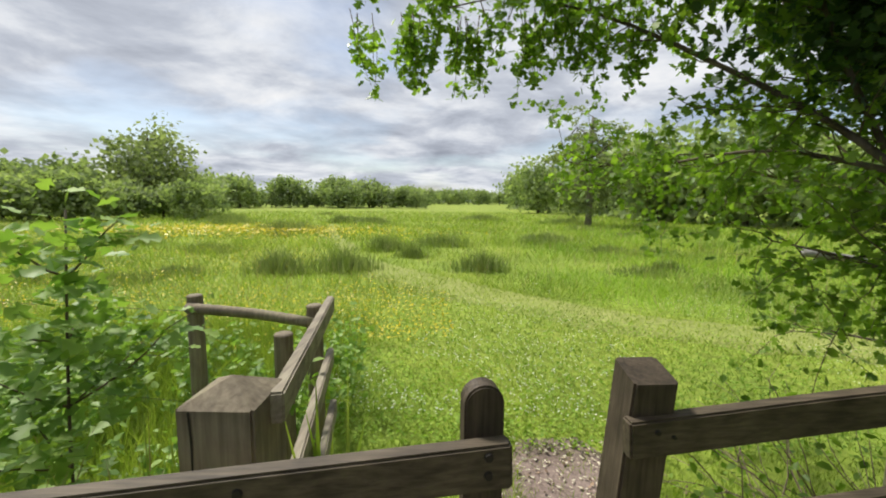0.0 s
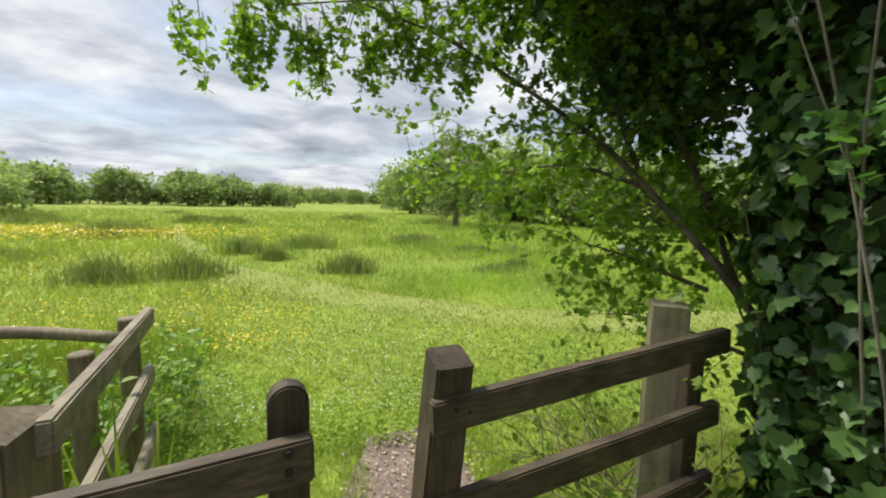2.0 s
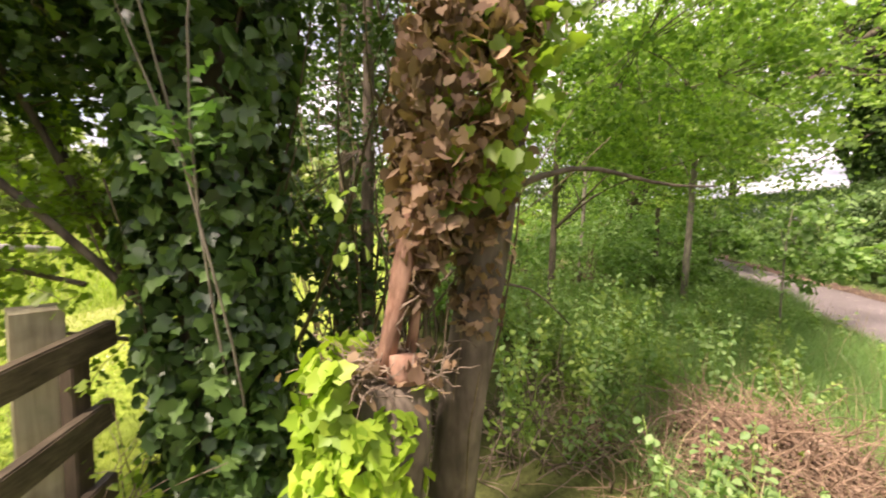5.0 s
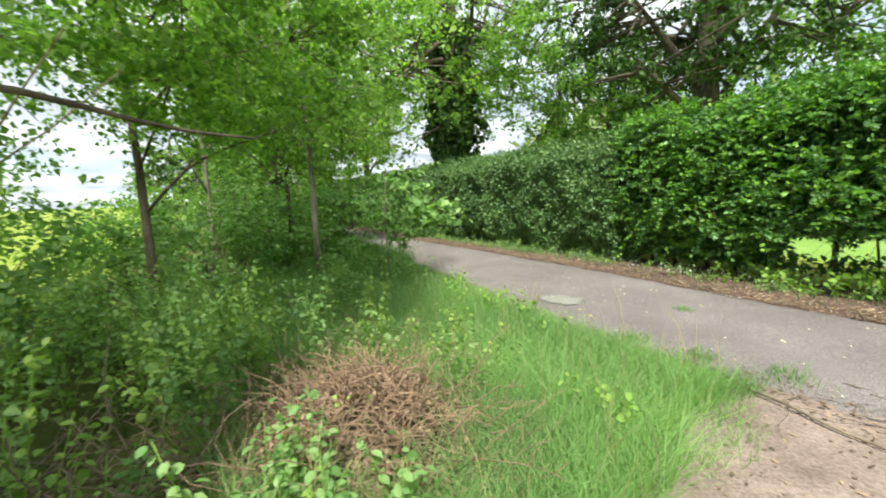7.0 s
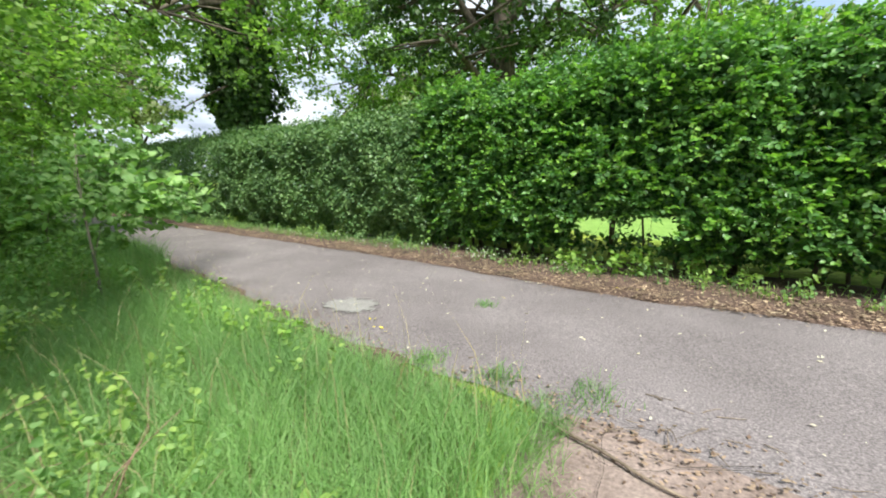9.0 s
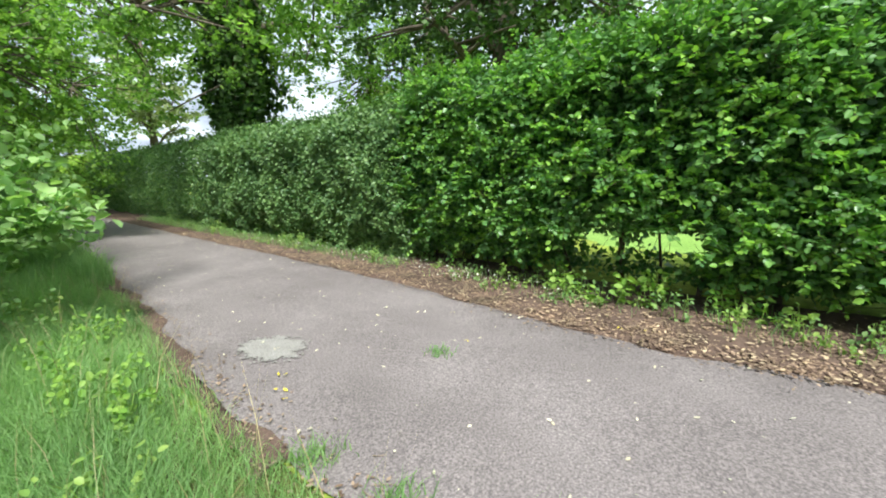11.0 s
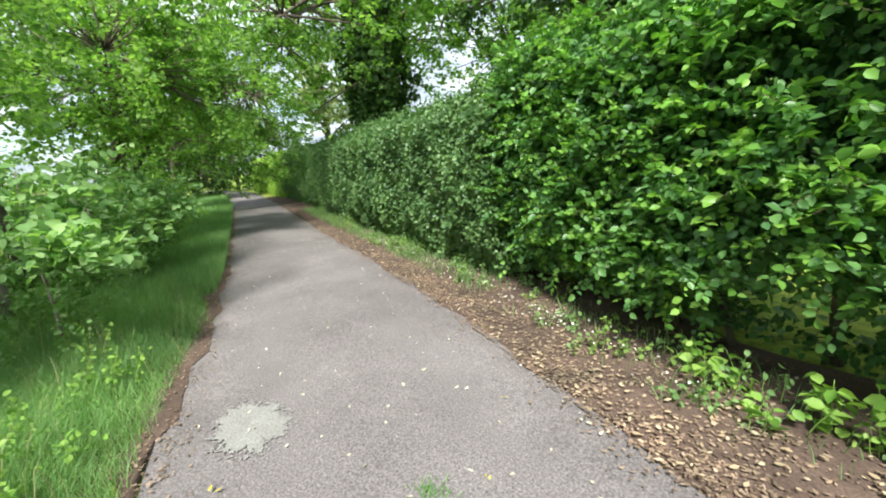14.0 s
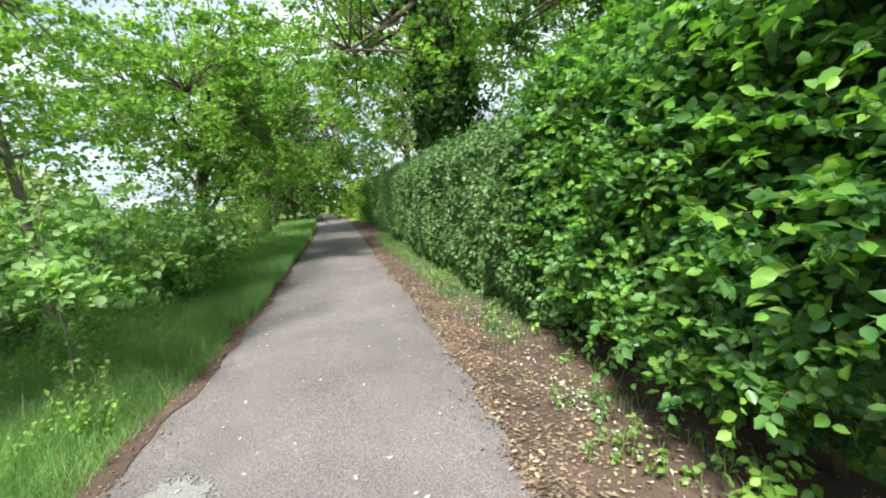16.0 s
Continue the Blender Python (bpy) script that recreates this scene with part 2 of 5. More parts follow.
def link(name, me, material, parent=None, label="", kind=""):
    me.materials.append(material)
    ob = new(name, me)
    if parent is not None:
        ob.parent = parent
    tagged(ob, label=label, kind=kind)
    return ob


def part(name, bm, material, parent=None, label=""):
    me = bpy.data.meshes.new(name)
    bm.to_mesh(me)
    bm.free()
    return link(name, me, material, parent, label)


def thing(name, at, label, category, group="", kind=""):
    return tagged(place_empty(name, at), label, category, group, kind)


def place_empty(name, at):
    e = new(name)
    e.location = at
    e.empty_display_size = 0.1
    return e


def raw_mesh(name, verts, loops, starts, smooth=False):
    me = bpy.data.meshes.new(name)
    me.vertices.add(len(verts))
    me.vertices.foreach_set("co", np.ascontiguousarray(verts, dtype=np.float32).ravel())
    me.loops.add(len(loops))
    me.loops.foreach_set("vertex_index", np.ascontiguousarray(loops, dtype=np.int32))
    me.polygons.add(len(starts))
    me.polygons.foreach_set("loop_start", np.ascontiguousarray(starts, dtype=np.int32))
    if smooth:
        me.polygons.foreach_set("use_smooth", np.ones(len(starts), dtype=bool))
    me.update(calc_edges=True)
    return me


def stamped(name, v, faces):
    """One mesh out of n like pieces: v is n x k x 3, faces index into k."""
    n, k = v.shape[:2]
    flat = np.concatenate([np.array(f) for f in faces])
    lens = np.array([len(f) for f in faces])
    loops = (flat[None, :] + k * np.arange(n)[:, None]).ravel()
    starts = (np.r_[0, np.cumsum(lens)[:-1]][None, :] + len(flat) * np.arange(n)[:, None]).ravel()
    return raw_mesh(name, v.reshape(-1, 3), loops, starts)


# leaf outlines, half and half along the midrib: (across, along, rise)
SHAPES = {
    "diamond": ([(0, 0, 0), (-0.42, 0.5, 0.10), (0, 1, -0.05), (0.42, 0.5, 0.10)], [(0, 1, 2), (0, 2, 3)]),
    "oval": ([(0, 0, 0), (-0.30, 0.25, 0.09), (-0.33, 0.62, 0.08), (0, 1, -0.10), (0.33, 0.62, 0.08), (0.30, 0.25, 0.09)], [(0, 3, 2, 1), (0, 5, 4, 3)]),
    "ivy": ([(0, 0.04, 0), (-0.24, -0.10, 0.03), (-0.50, 0.14, 0.02), (-0.40, 0.36, 0.06), (-0.42, 0.56, 0.03), (-0.22, 0.66, 0.05), (0, 0.98, -0.08),
             (0.22, 0.66, 0.05), (0.42, 0.56, 0.03), (0.40, 0.36, 0.06), (0.50, 0.14, 0.02), (0.24, -0.10, 0.03)], [(0, 6, 5, 4, 3, 2, 1), (0, 11, 10, 9, 8, 7, 6)]),
    "flat": ([(0, 0, 0), (-0.24, 0.3, 0.03), (-0.20, 0.7, 0.0), (0, 1, 0.05), (0.20, 0.7, 0.02), (0.24, 0.3, 0.0)], [(0, 3, 2, 1), (0, 5, 4, 3)]),
    "haw": ([(0, 0, 0), (-0.16, 0.22, 0.03), (-0.46, 0.45, 0.05), (-0.18, 0.52, 0.04), (-0.36, 0.85, 0.03), (0, 1.0, -0.04),
             (0.36, 0.85, 0.03), (0.18, 0.52, 0.04), (0.46, 0.45, 0.05), (0.16, 0.22, 0.03)], [(0, 5, 4, 3, 2, 1), (0, 9, 8, 7, 6, 5)]),
}


def unit(a):
    return a / np.maximum(np.linalg.norm(a, axis=-1, keepdims=True), 1e-9)


def leaves(name, pts, size, shape, material, parent=None, face=(0, 0, 1), facing=0.8, droop=0.25, spread=0.35, label="", kind="", run=None):
    """A leaf at each point; face: the way the blades turn, one vector or one a leaf; facing: how strongly; droop: how far the tips hang; run: the way each leaf points."""
    pts = np.asarray(pts, float)
    n = len(pts)
    tmpl, faces = SHAPES[shape]
    tmpl = np.array(tmpl)
    nrm = unit(rng.normal(size=(n, 3)) + facing * 2.2 * np.asarray(face, float))
    d = rng.normal(size=(n, 3)) + np.array([0, 0, -droop * 3])
    if run is not None:
        d = 0.35 * d + run
    d = unit(d - (d * nrm).sum(1, keepdims=True) * nrm)
    s = np.cross(nrm, d)
    sz = size * (1 + spread * rng.uniform(-1, 1, n))[:, None, None]
    v = pts[:, None] + sz * (tmpl[None, :, 0:1] * s[:, None] + (tmpl[None, :, 1:2]) * d[:, None] + tmpl[None, :, 2:3] * nrm[:, None])
    return link(name, stamped(name, v, faces), material, parent, label, kind)


def blades(name, xy, height, width, material, parent=None, lean=0.35, z=0.0, label="", kind=""):
    """Grass blades, bent, each of a quad and a tip."""
    n = len(xy)
    a = rng.uniform(0, 2 * np.pi, n)
    side = np.stack([np.cos(a), np.sin(a), 0 * a], 1) * (np.asarray(width) * rng.uniform(0.6, 1.3, n))[:, None] * 0.5
    b = rng.uniform(0, 2 * np.pi, n)
    h = np.asarray(height) * rng.uniform(0.55, 1.25, n)
    bend = np.stack([np.cos(b), np.sin(b), 0 * b], 1) * (h * lean * rng.uniform(0.2, 1.6, n))[:, None]
    up = np.stack([0 * h, 0 * h, h], 1)
    root = np.concatenate([xy, np.broadcast_to(np.asarray(z, float), (n,))[:, None]], 1)
    v = np.stack([root - side, root + side, root + side * 0.75 + bend * 0.35 + up * 0.6, root - side * 0.75 + bend * 0.35 + up * 0.6, root + bend + up], 1)
    return link(name, stamped(name, v, [(0, 1, 2, 3), (3, 2, 4)]), material, parent, label, kind)


def tube_arrays(pts, r0, r1, sides=7, wob=0.0):
    pts = np.asarray(pts, float)
    n = len(pts)
    d = unit(np.gradient(pts, axis=0))
    ref = np.where(np.abs(d[:, 2:3]) > 0.9, [[1.0, 0, 0]], [[0, 0, 1.0]])
    u = unit(np.cross(d, ref))
    w = np.cross(d, u)
    r = np.linspace(r0, r1, n)[:, None] * (1 + wob * rng.normal(size=(n, sides)))
    a = np.linspace(0, 2 * np.pi, sides, endpoint=False)
    v = pts[:, None] + r[..., None] * (np.cos(a)[None, :, None] * u[:, None] + np.sin(a)[None, :, None] * w[:, None])
    f = []
    for i in range(n - 1):
        for j in range(sides):
            k = (j + 1) % sides
            f.append((i * sides + j, i * sides + k, (i + 1) * sides + k, (i + 1) * sides + j))
    f.append(tuple(range(sides))[::-1])
    f.append(tuple((n - 1) * sides + j for j in range(sides)))
    return v.reshape(-1, 3), f


def smooth_line(pts, n):
    """Points along a bowed line through the given ones."""
    pts = np.asarray(pts, float)
    t = np.r_[0, np.cumsum(np.linalg.norm(np.diff(pts, axis=0), axis=1))]
    s = np.linspace(0, t[-1], n)
    out = np.stack([np.interp(s, t, pts[:, i]) for i in range(3)], 1)
    for _ in range(2):
        out[1:-1] = 0.25 * out[:-2] + 0.5 * out[1:-1] + 0.25 * out[2:]
    return out


def tubes(name, lines, material, parent=None, sides=6, label="", wob=0.0, kind=""):
    """Lines of (points, r0, r1) as round tapering wood, in one mesh."""
    kind = kind or ("stuff" if len(lines) > 8 else "")
    vs, loops, starts, base, at = [], [], [], 0, 0
    for pts, r0, r1 in lines:
        v, f = tube_arrays(pts, r0, r1, sides, wob)
        vs.append(v)
        for q in f:
            starts.append(at)
            loops.extend(i + base for i in q)
            at += len(q)
        base += len(v)
    return link(name, raw_mesh(name, np.concatenate(vs), loops, starts, True), material, parent, label, kind)


def wander(start, direction, length, n, jit, gravity=0.0):
    p, d, out = np.array(start, float), unit(np.array(direction, float)), []
    for _ in range(n):
        out.append(p.copy())
        d = unit(d + jit * rng.normal(size=3) + np.array([0, 0, gravity]))
        p = p + d * length / (n - 1)
    return np.array(out)


def clumped(centre, radii, clumps, per, spread, shell=0.55, flat=0.0):
    """Points in leafy clumps scattered through an ellipsoid, thicker to the outside."""
    d = unit(rng.normal(size=(clumps, 3)))
    r = rng.uniform(shell, 1.0, clumps)[:, None] * (1 + 0.12 * rng.normal(size=(clumps, 1)))
    c = np.asarray(centre) + d * r * np.asarray(radii)
    k = rng.integers(0, clumps, clumps * per)
    s = spread * (0.6 + 0.8 * rng.uniform(size=(clumps, 1)))[k]
    p = c[k] + np.clip(rng.normal(size=(clumps * per, 3)), -1.7, 1.7) * s * np.array([1, 1, 1 - flat])
    return p, c


def box_bm(sx, sy, sz, bevel=0.006, origin=(0, 0, 0)):
    bm = bmesh.new()
    bmesh.ops.create_cube(bm, size=1)
    bmesh.ops.scale(bm, vec=(sx, sy, sz), verts=bm.verts)
    bmesh.ops.translate(bm, vec=origin, verts=bm.verts)
    if bevel:
        bmesh.ops.bevel(bm, geom=bm.edges[:], offset=bevel, segments=2, affect="EDGES")
    return bm


def beam_bm(a, b, w, h, bevel=0.006):
    """A sawn rail from a to b: w across, h high."""
    a, b = Vector(a), Vector(b)
    d = (b - a)
    bm = box_bm(d.length, w, h, bevel)
    bmesh.ops.subdivide_edges(bm, edges=[e for e in bm.edges if abs(e.verts[0].co.x - e.verts[1].co.x) > d.length * 0.5], cuts=6)
    for v in bm.verts:
        v.co += Vector((0, 0.0015, 0.0025)) * noise.noise(v.co * 4.0 + a)
    x = d.normalized()
    y = Vector((0, 0, 1)).cross(x).normalized()
    z = x.cross(y)
    m = Matrix((x, y, z)).transposed().to_4x4()
    m.translation = (a + b) / 2
    bmesh.ops.transform(bm, matrix=m, verts=bm.verts)
    return bm


def along(line, x):
    l = np.array(line, float)
    return np.interp(x, l[:, 0], l[:, 1])

# ---- the plan ----
PATH_L = [(-16, -1.7), (-4, -3.3), (0.6, -4.3), (1.2, -4.44), (1.9, -4.58), (2.7, -4.67), (3.1, -4.74), (3.5, -4.86), (3.9, -4.93), (4.95, -5.19), (6, -5.5), (8.4, -6.07), (13.8, -7.08), (23, -8.75), (36, -10.5), (43, -11.0), (52, -9.6)]
PATH_R = [(-16, -4.4), (-4, -6.25), (-0.6, -6.9), (1.3, -7.06), (2.6, -7.33), (3.6, -7.6), (4.9, -7.87), (7.65, -8.33), (11.7, -8.95), (22.3, -10.75), (30, -11.9), (38, -13.0), (45, -13.4), (54, -12)]
MOWN_U = [(9.5, 4.3), (5.6, 5.15), (4.1, 5.3), (2.7, 5.7), (1.35, 6.8), (-0.3, 8.7), (-1.56, 10.1), (-3.2, 13.9), (-4.6, 17.0), (-7.5, 26)]
MOWN_D = [(9.5, 3.2), (5.2, 3.9), (3.4, 4.2), (2.0, 4.9), (-0.06, 6.4), (-1.3, 7.6), (-2.2, 8.7), (-4.1, 13.6), (-5.5, 17.0), (-8.6, 26)]


def sheet(name, a, b, z, material, cells=(60, 10), ragged=0.12, label="", crown=0.0, thick=0.03, kind="structure", category=""):
    """A ground strip between two lines given by (x, y), with ragged borders and a skirt."""
    def even(l, n):
        l = np.array(l, float)
        t = np.r_[0, np.cumsum(np.linalg.norm(np.diff(l, axis=0), axis=1))]
        s = np.linspace(0, t[-1], n)
        return np.stack([np.interp(s, t, l[:, 0]), np.interp(s, t, l[:, 1])], 1)
    n, m = cells
    A, B = even(a, n), even(b, n)
    bm = bmesh.new()
    rows = []
    for i in range(n):
        row = []
        for j in range(m + 1):
            f = j / m
            p = A[i] * (1 - f) + B[i] * f
            q = Vector((p[0] * 2.3, p[1] * 2.3, z * 50))
            edge = ragged if j in (0, m) else 0
            off = Vector((noise.noise(q), noise.noise(q + Vector((9, 3, 1))), 0)) * edge
            zz = z + crown * math.sin(math.pi * f) + 0.004 * noise.noise(Vector((p[0] * 0.9, p[1] * 0.9, 4)))
            if j in (0, m):
                zz = z - thick
            row.append(bm.verts.new((p[0] + off.x, p[1] + off.y, zz)))
        rows.append(row)
    for i in range(n - 1):
        for j in range(m):
            bm.faces.new((rows[i][j], rows[i + 1][j], rows[i + 1][j + 1], rows[i][j + 1]))
    bmesh.ops.recalc_face_normals(bm, faces=bm.faces)
    if sum(f.normal.z for f in bm.faces) < 0:
        bmesh.ops.reverse_faces(bm, faces=bm.faces)
    for f in bm.faces:
        f.smooth = True
    return tagged(part(name, bm, material), label, category or name.replace("_", " "), kind=kind)


def build_ground():
    """One sheet out to the horizon, finer near the gate, gently uneven."""
    def steps():
        s = [0.0]
        d = 0.4
        while s[-1] < 2500:
            s.append(s[-1] + d)
            if s[-1] > 12:
                d *= 1.22
        return np.array([-v for v in s[:0:-1]] + s)
    g = steps()
    n = len(g)
    X, Y = np.meshgrid(g, g, indexing="ij")
    Z = np.zeros_like(X)
    for i in range(n):
        for j in range(n):
            x, y = X[i, j], Y[i, j]
            far = min(1.0, max(0.0, (y - 4) / 8))
            if abs(x) < 200 and abs(y) < 200:
                Z[i, j] = -0.02 + far * 0.10 * noise.noise(Vector((x * 0.13, y * 0.13, 0))) + 0.012 * noise.noise(Vector((x * 0.9, y * 0.9, 2)))
    V = np.stack([X, Y, Z], -1).reshape(-1, 3)
    a = (np.arange(n - 1)[:, None] * n + np.arange(n - 1)[None, :]).ravel()
    f = np.stack([a, a + n, a + n + 1, a + 1], 1)
    me = raw_mesh("ground", V, f.ravel(), np.arange(len(f)) * 4, True)
    tagged(link("ground", me, M["meadow"]), "rough green meadow ground running out to the trees", "ground", kind="structure")


build_ground()
tagged(sheet("road", PATH_L, PATH_R, 0.012, M["asphalt"], (160, 10), 0.10, "worn grey-pink asphalt footpath with crumbling edges", 0.02, thick=0.012), category="footpath")
sheet("trodden_track", [(0.45, 2.55), (0.25, 2.0), (-0.2, 1.2), (-0.7, 0), (-0.6, -2), (-0.6, -4.7)], [(0.95, 2.6), (1.15, 2.1), (1.25, 1.2), (1.0, 0.4), (1.45, -2.2), (1.75, -4.85)], 0.004, M["earth"], (40, 8), 0.18, "bare trodden reddish earth track through the gate", category="track")
sheet("mown_track", MOWN_U, MOWN_D, 0.015, M["mown"], (90, 8), 0.5, "pale mown grass track winding across the meadow", thick=0.06, category="track")
sheet("litter_strip", [(x, along(PATH_R, x) + 0.10) for x in np.linspace(-10, 30, 60)], [(x, along(PATH_R, x) - 1.75) for x in np.linspace(-10, 30, 60)], 0.030, M["litter_soil"], (260, 8), 0.17, "brown leaf mould along the foot of the hedge", category="soil")
sheet("verge", [(1.3, -1.0), (1.5, -3.0), (1.7, -4.5), (3.6, -4.85), (7.1, -5.7), (13.8, -6.98), (28, -9.3), (40, -10.6)], [(3.5, 1.0), (5.5, 0.5), (8, 0.5), (9, 0), (12, -1.0), (15, -1.5), (28, -3.5), (40, -4)], 0.008, M["verge"], (60, 10), 0.12, "shady verge soil under tall grass", category="verge")
sheet("lawn", [(-20, -10.2), (0, -11.2), (10, -13), (40, -19)], [(-20, -60), (0, -60), (10, -60), (40, -60)], 0.01, M["lawn"], (40, 12), 0.1, "bright mown lawn beyond the hedge", category="lawn")


# ---- grasses ----
def scatter(n, box, keep=None):
    p = np.stack([rng.uniform(box[0], box[1], n), rng.uniform(box[2], box[3], n)], 1)
    return p[keep(p)] if keep else p


def on_mown(p, pad=0.0):
    o = np.array(MOWN_U)[::-1]
    u = np.array(MOWN_D)[::-1]
    t = np.linspace(0, 1, 200)
    def even(l):
        s = np.r_[0, np.cumsum(np.linalg.norm(np.diff(l, axis=0), axis=1))]
        return np.stack([np.interp(t * s[-1], s, l[:, 0]), np.interp(t * s[-1], s, l[:, 1])], 1)
    mid, half = (even(o) + even(u)) / 2, np.linalg.norm(even(o) - even(u), axis=1) / 2
    d = np.linalg.norm(p[:, None] - mid[None], axis=2)
    return (d < half[None] + pad).any(1)


def soft_noise(p, s, k=0):
    return np.array([noise.noise(Vector((x * s, y * s, k))) for x, y in p])


def ring(n, r0, r1, a0, a1, centre=(0.2, 0.0), power=1.0):
    """Points by polar spread, a fixed number to each band of distance."""
    r = r0 * (r1 / r0) ** (rng.uniform(size=n) ** power)
    a = np.radians(rng.uniform(a0, a1, n))
    return np.stack([centre[0] + r * np.sin(a), centre[1] + r * np.cos(a)], 1), r


def meadow_grass():
    meadow = []
    p, r = ring(165000, 1.5, 60, -62, 68)
    free = ~on_mown(p, -0.25) | (rng.uniform(size=len(p)) < 0.35)
    track = (p[:, 1] < 2.5 + 0.12 * np.sin(9 * p[:, 0])) & (p[:, 0] > 0.32 + 0.08 * np.sin(8 * p[:, 1])) & (p[:, 0] < 1.1 + 0.08 * np.sin(7 * p[:, 1])) & (rng.uniform(size=len(p)) > 0.10 + 0.5 * (np.abs(p[:, 0] - 0.72) > 0.28))
    short = (p[:, 1] < 6.5) & (p[:, 0] > -0.9) & (p[:, 0] < 4.5)
    keep = free & ~track & (p[:, 1] > 1.25)
    p, r, short = p[keep], r[keep], short[keep]
    h = np.where(short, 0.07, 0.16) * (1 + 0.5 * soft_noise(p, 0.5)) * np.clip(r / 9, 0.8, 1.6)
    w = 0.0042 * np.clip(r / 2.8, 0.9, 12)
    z = np.where(p[:, 1] > 8, -0.04, -0.02)
    tagged(blades("meadow_grass", p, h, w, M["grass"], z=z, lean=1.0, kind="stuff"), "lush green meadow grass of mixed height", "grass")
    # lusher stand to the right of the mown track, thinning out towards it
    q, r = ring(34000, 5.5, 45, 2, 64)
    az = np.degrees(np.arctan2(q[:, 0] - 0.2, q[:, 1]))
    k = ~on_mown(q, 0.15) & (q[:, 1] > 4.6) & (rng.uniform(size=len(q)) < np.clip((az - 3) / 16, 0, 1) * np.clip((r - 5) / 4, 0.1, 1) * (0.55 + 1.1 * soft_noise(q, 0.35, 2)))
    q, r = q[k], r[k]
    tagged(blades("tall_meadow_grass", q, 0.24 * (1 + 0.5 * soft_noise(q, 0.6, 7)), 0.006 * np.clip(r / 3, 1, 8), M["grass_lush"], lean=1.0, z=-0.03, kind="stuff"), "taller soft green grass standing beyond the mown track", "grass")
    # clover and low broad leaves in the trodden sward by the gate
    q, r = ring(26000, 1.7, 9, -30, 62)
    q = q[(q[:, 1] > 2.4) & (q[:, 0] > -0.75) & ~on_mown(q, -0.3)]
    q3 = np.concatenate([q, rng.uniform(0.02, 0.09, len(q))[:, None]], 1)
    tagged(leaves("clover_leaves", q3, 0.026, "oval", M["grass_lush"], facing=1.0, droop=0, kind="stuff"), "low clover leaves mixed into the sward", "clover")
    s, r = ring(3000, 6.0, 60, -62, 68)
    s = s[~on_mown(s, 0.0)]
    tagged(blades("meadow_seed_stalks", s, 0.36, 0.006 * np.clip(np.linalg.norm(s, axis=1) / 6, 1, 6), M["straw"], lean=0.5, kind="stuff"), "fine buff seeding stalks standing over the meadow", "grass")
    q, r = ring(60000, 3.2, 25, -62, 68)
    q = q[on_mown(q, 0.0)]
    tagged(blades("mown_grass", q, 0.045, 0.010, M["grass"], lean=0.8, z=0.015, kind="stuff"), "short mown grass", "grass")


def flowers(name, pts, size, material, z, label):
    p = np.concatenate([pts, z[:, None]], 1)
    tagged(leaves(name, p, size, "diamond", material, face=(0, 0, 1), facing=1.6, droop=0, kind="stuff"), label, "flowers")


def meadow_flowers():
    p, r = ring(9500, 2.2, 9, -20, 60)
    n = soft_noise(p, 0.6, 5)
    p = p[(n > 0.05) & ~on_mown(p, -0.2) & (p[:, 1] > 2.7)]
    flowers("clover_flowers", p, 0.014, M["white_petal"], rng.uniform(0.06, 0.12, len(p)), "scattered small white clover and daisy heads")
    p, r = ring(11000, 4.2, 26, -52, -2)
    n = soft_noise(p, 0.25, 9)
    p = p[(n > 0.0) & ~on_mown(p, 0.1)]
    d = np.linalg.norm(p, axis=1)
    p3 = np.concatenate([p, rng.uniform(0.08, 0.20, len(p))[:, None]], 1)
    tagged(leaves("buttercups", p3, 0.030, "diamond", M["yellow_petal"], facing=1.4, droop=0, kind="stuff"), "drifts of yellow buttercups in the grass", "flowers")
    q = np.stack([rng.normal(-10, 3.8, 4200), rng.normal(18.5, 1.9, 4200)], 1)
    q3 = np.concatenate([q, rng.uniform(0.16, 0.26, len(q))[:, None]], 1)
    tagged(leaves("buttercup_drift", q3, 0.085, "diamond", M["yellow_petal"], facing=1.4, droop=0, kind="stuff"), "dense far drift of yellow buttercups", "flowers")


def rush_clump(x, y, r, h):
    t = thing("rush_clump", (x, y, -0.05), "grey-green tussock of rushes in the meadow", "rushes", "rush tussocks")
    n = int(260 + 380 * r)
    p = rng.normal(size=(n, 2)) * r * np.array([0.62, 0.4])
    blades("tuft", p, 1.2 * h * (1 - 0.35 * np.linalg.norm(p, axis=1) / max(r, 0.1)).clip(0.4), 0.02 + 0.004 * y / 8, M["rush"], t, lean=0.4, kind="stuff")


meadow_grass()
meadow_flowers()
for x, y, r, h in ((-3.7, 8.5, 0.55, 0.5), (-2.4, 8.9, 0.6, 0.5), (-2.1, 12.4, 0.6, 0.5), (-1.15, 11.0, 0.3, 0.45), (-0.45, 14.0, 0.9, 0.45), (0.6, 9.1, 0.5, 0.45), (-8.0, 19.4, 1.5, 0.6),
                   (-7.7, 27.3, 0.7, 0.6), (-5.5, 27.3, 0.9, 0.5), (-11, 13.5, 0.8, 0.5), (3.5, 16, 1.0, 0.4), (-14, 25, 1.6, 0.6), (-20, 33, 2, 0.6), (8, 30, 1.6, 0.5), (2, 35, 1.5, 0.5)):
    rush_clump(x, y, r, h)
for _ in range(24):
    az, d = radians(rng.uniform(-50, 30)), 9 * (50 / 9) ** rng.uniform()
    rush_clump(d * math.sin(az), d * math.cos(az), rng.uniform(0.25, 0.6) * (1 + d / 40), rng.uniform(0.20, 0.34))


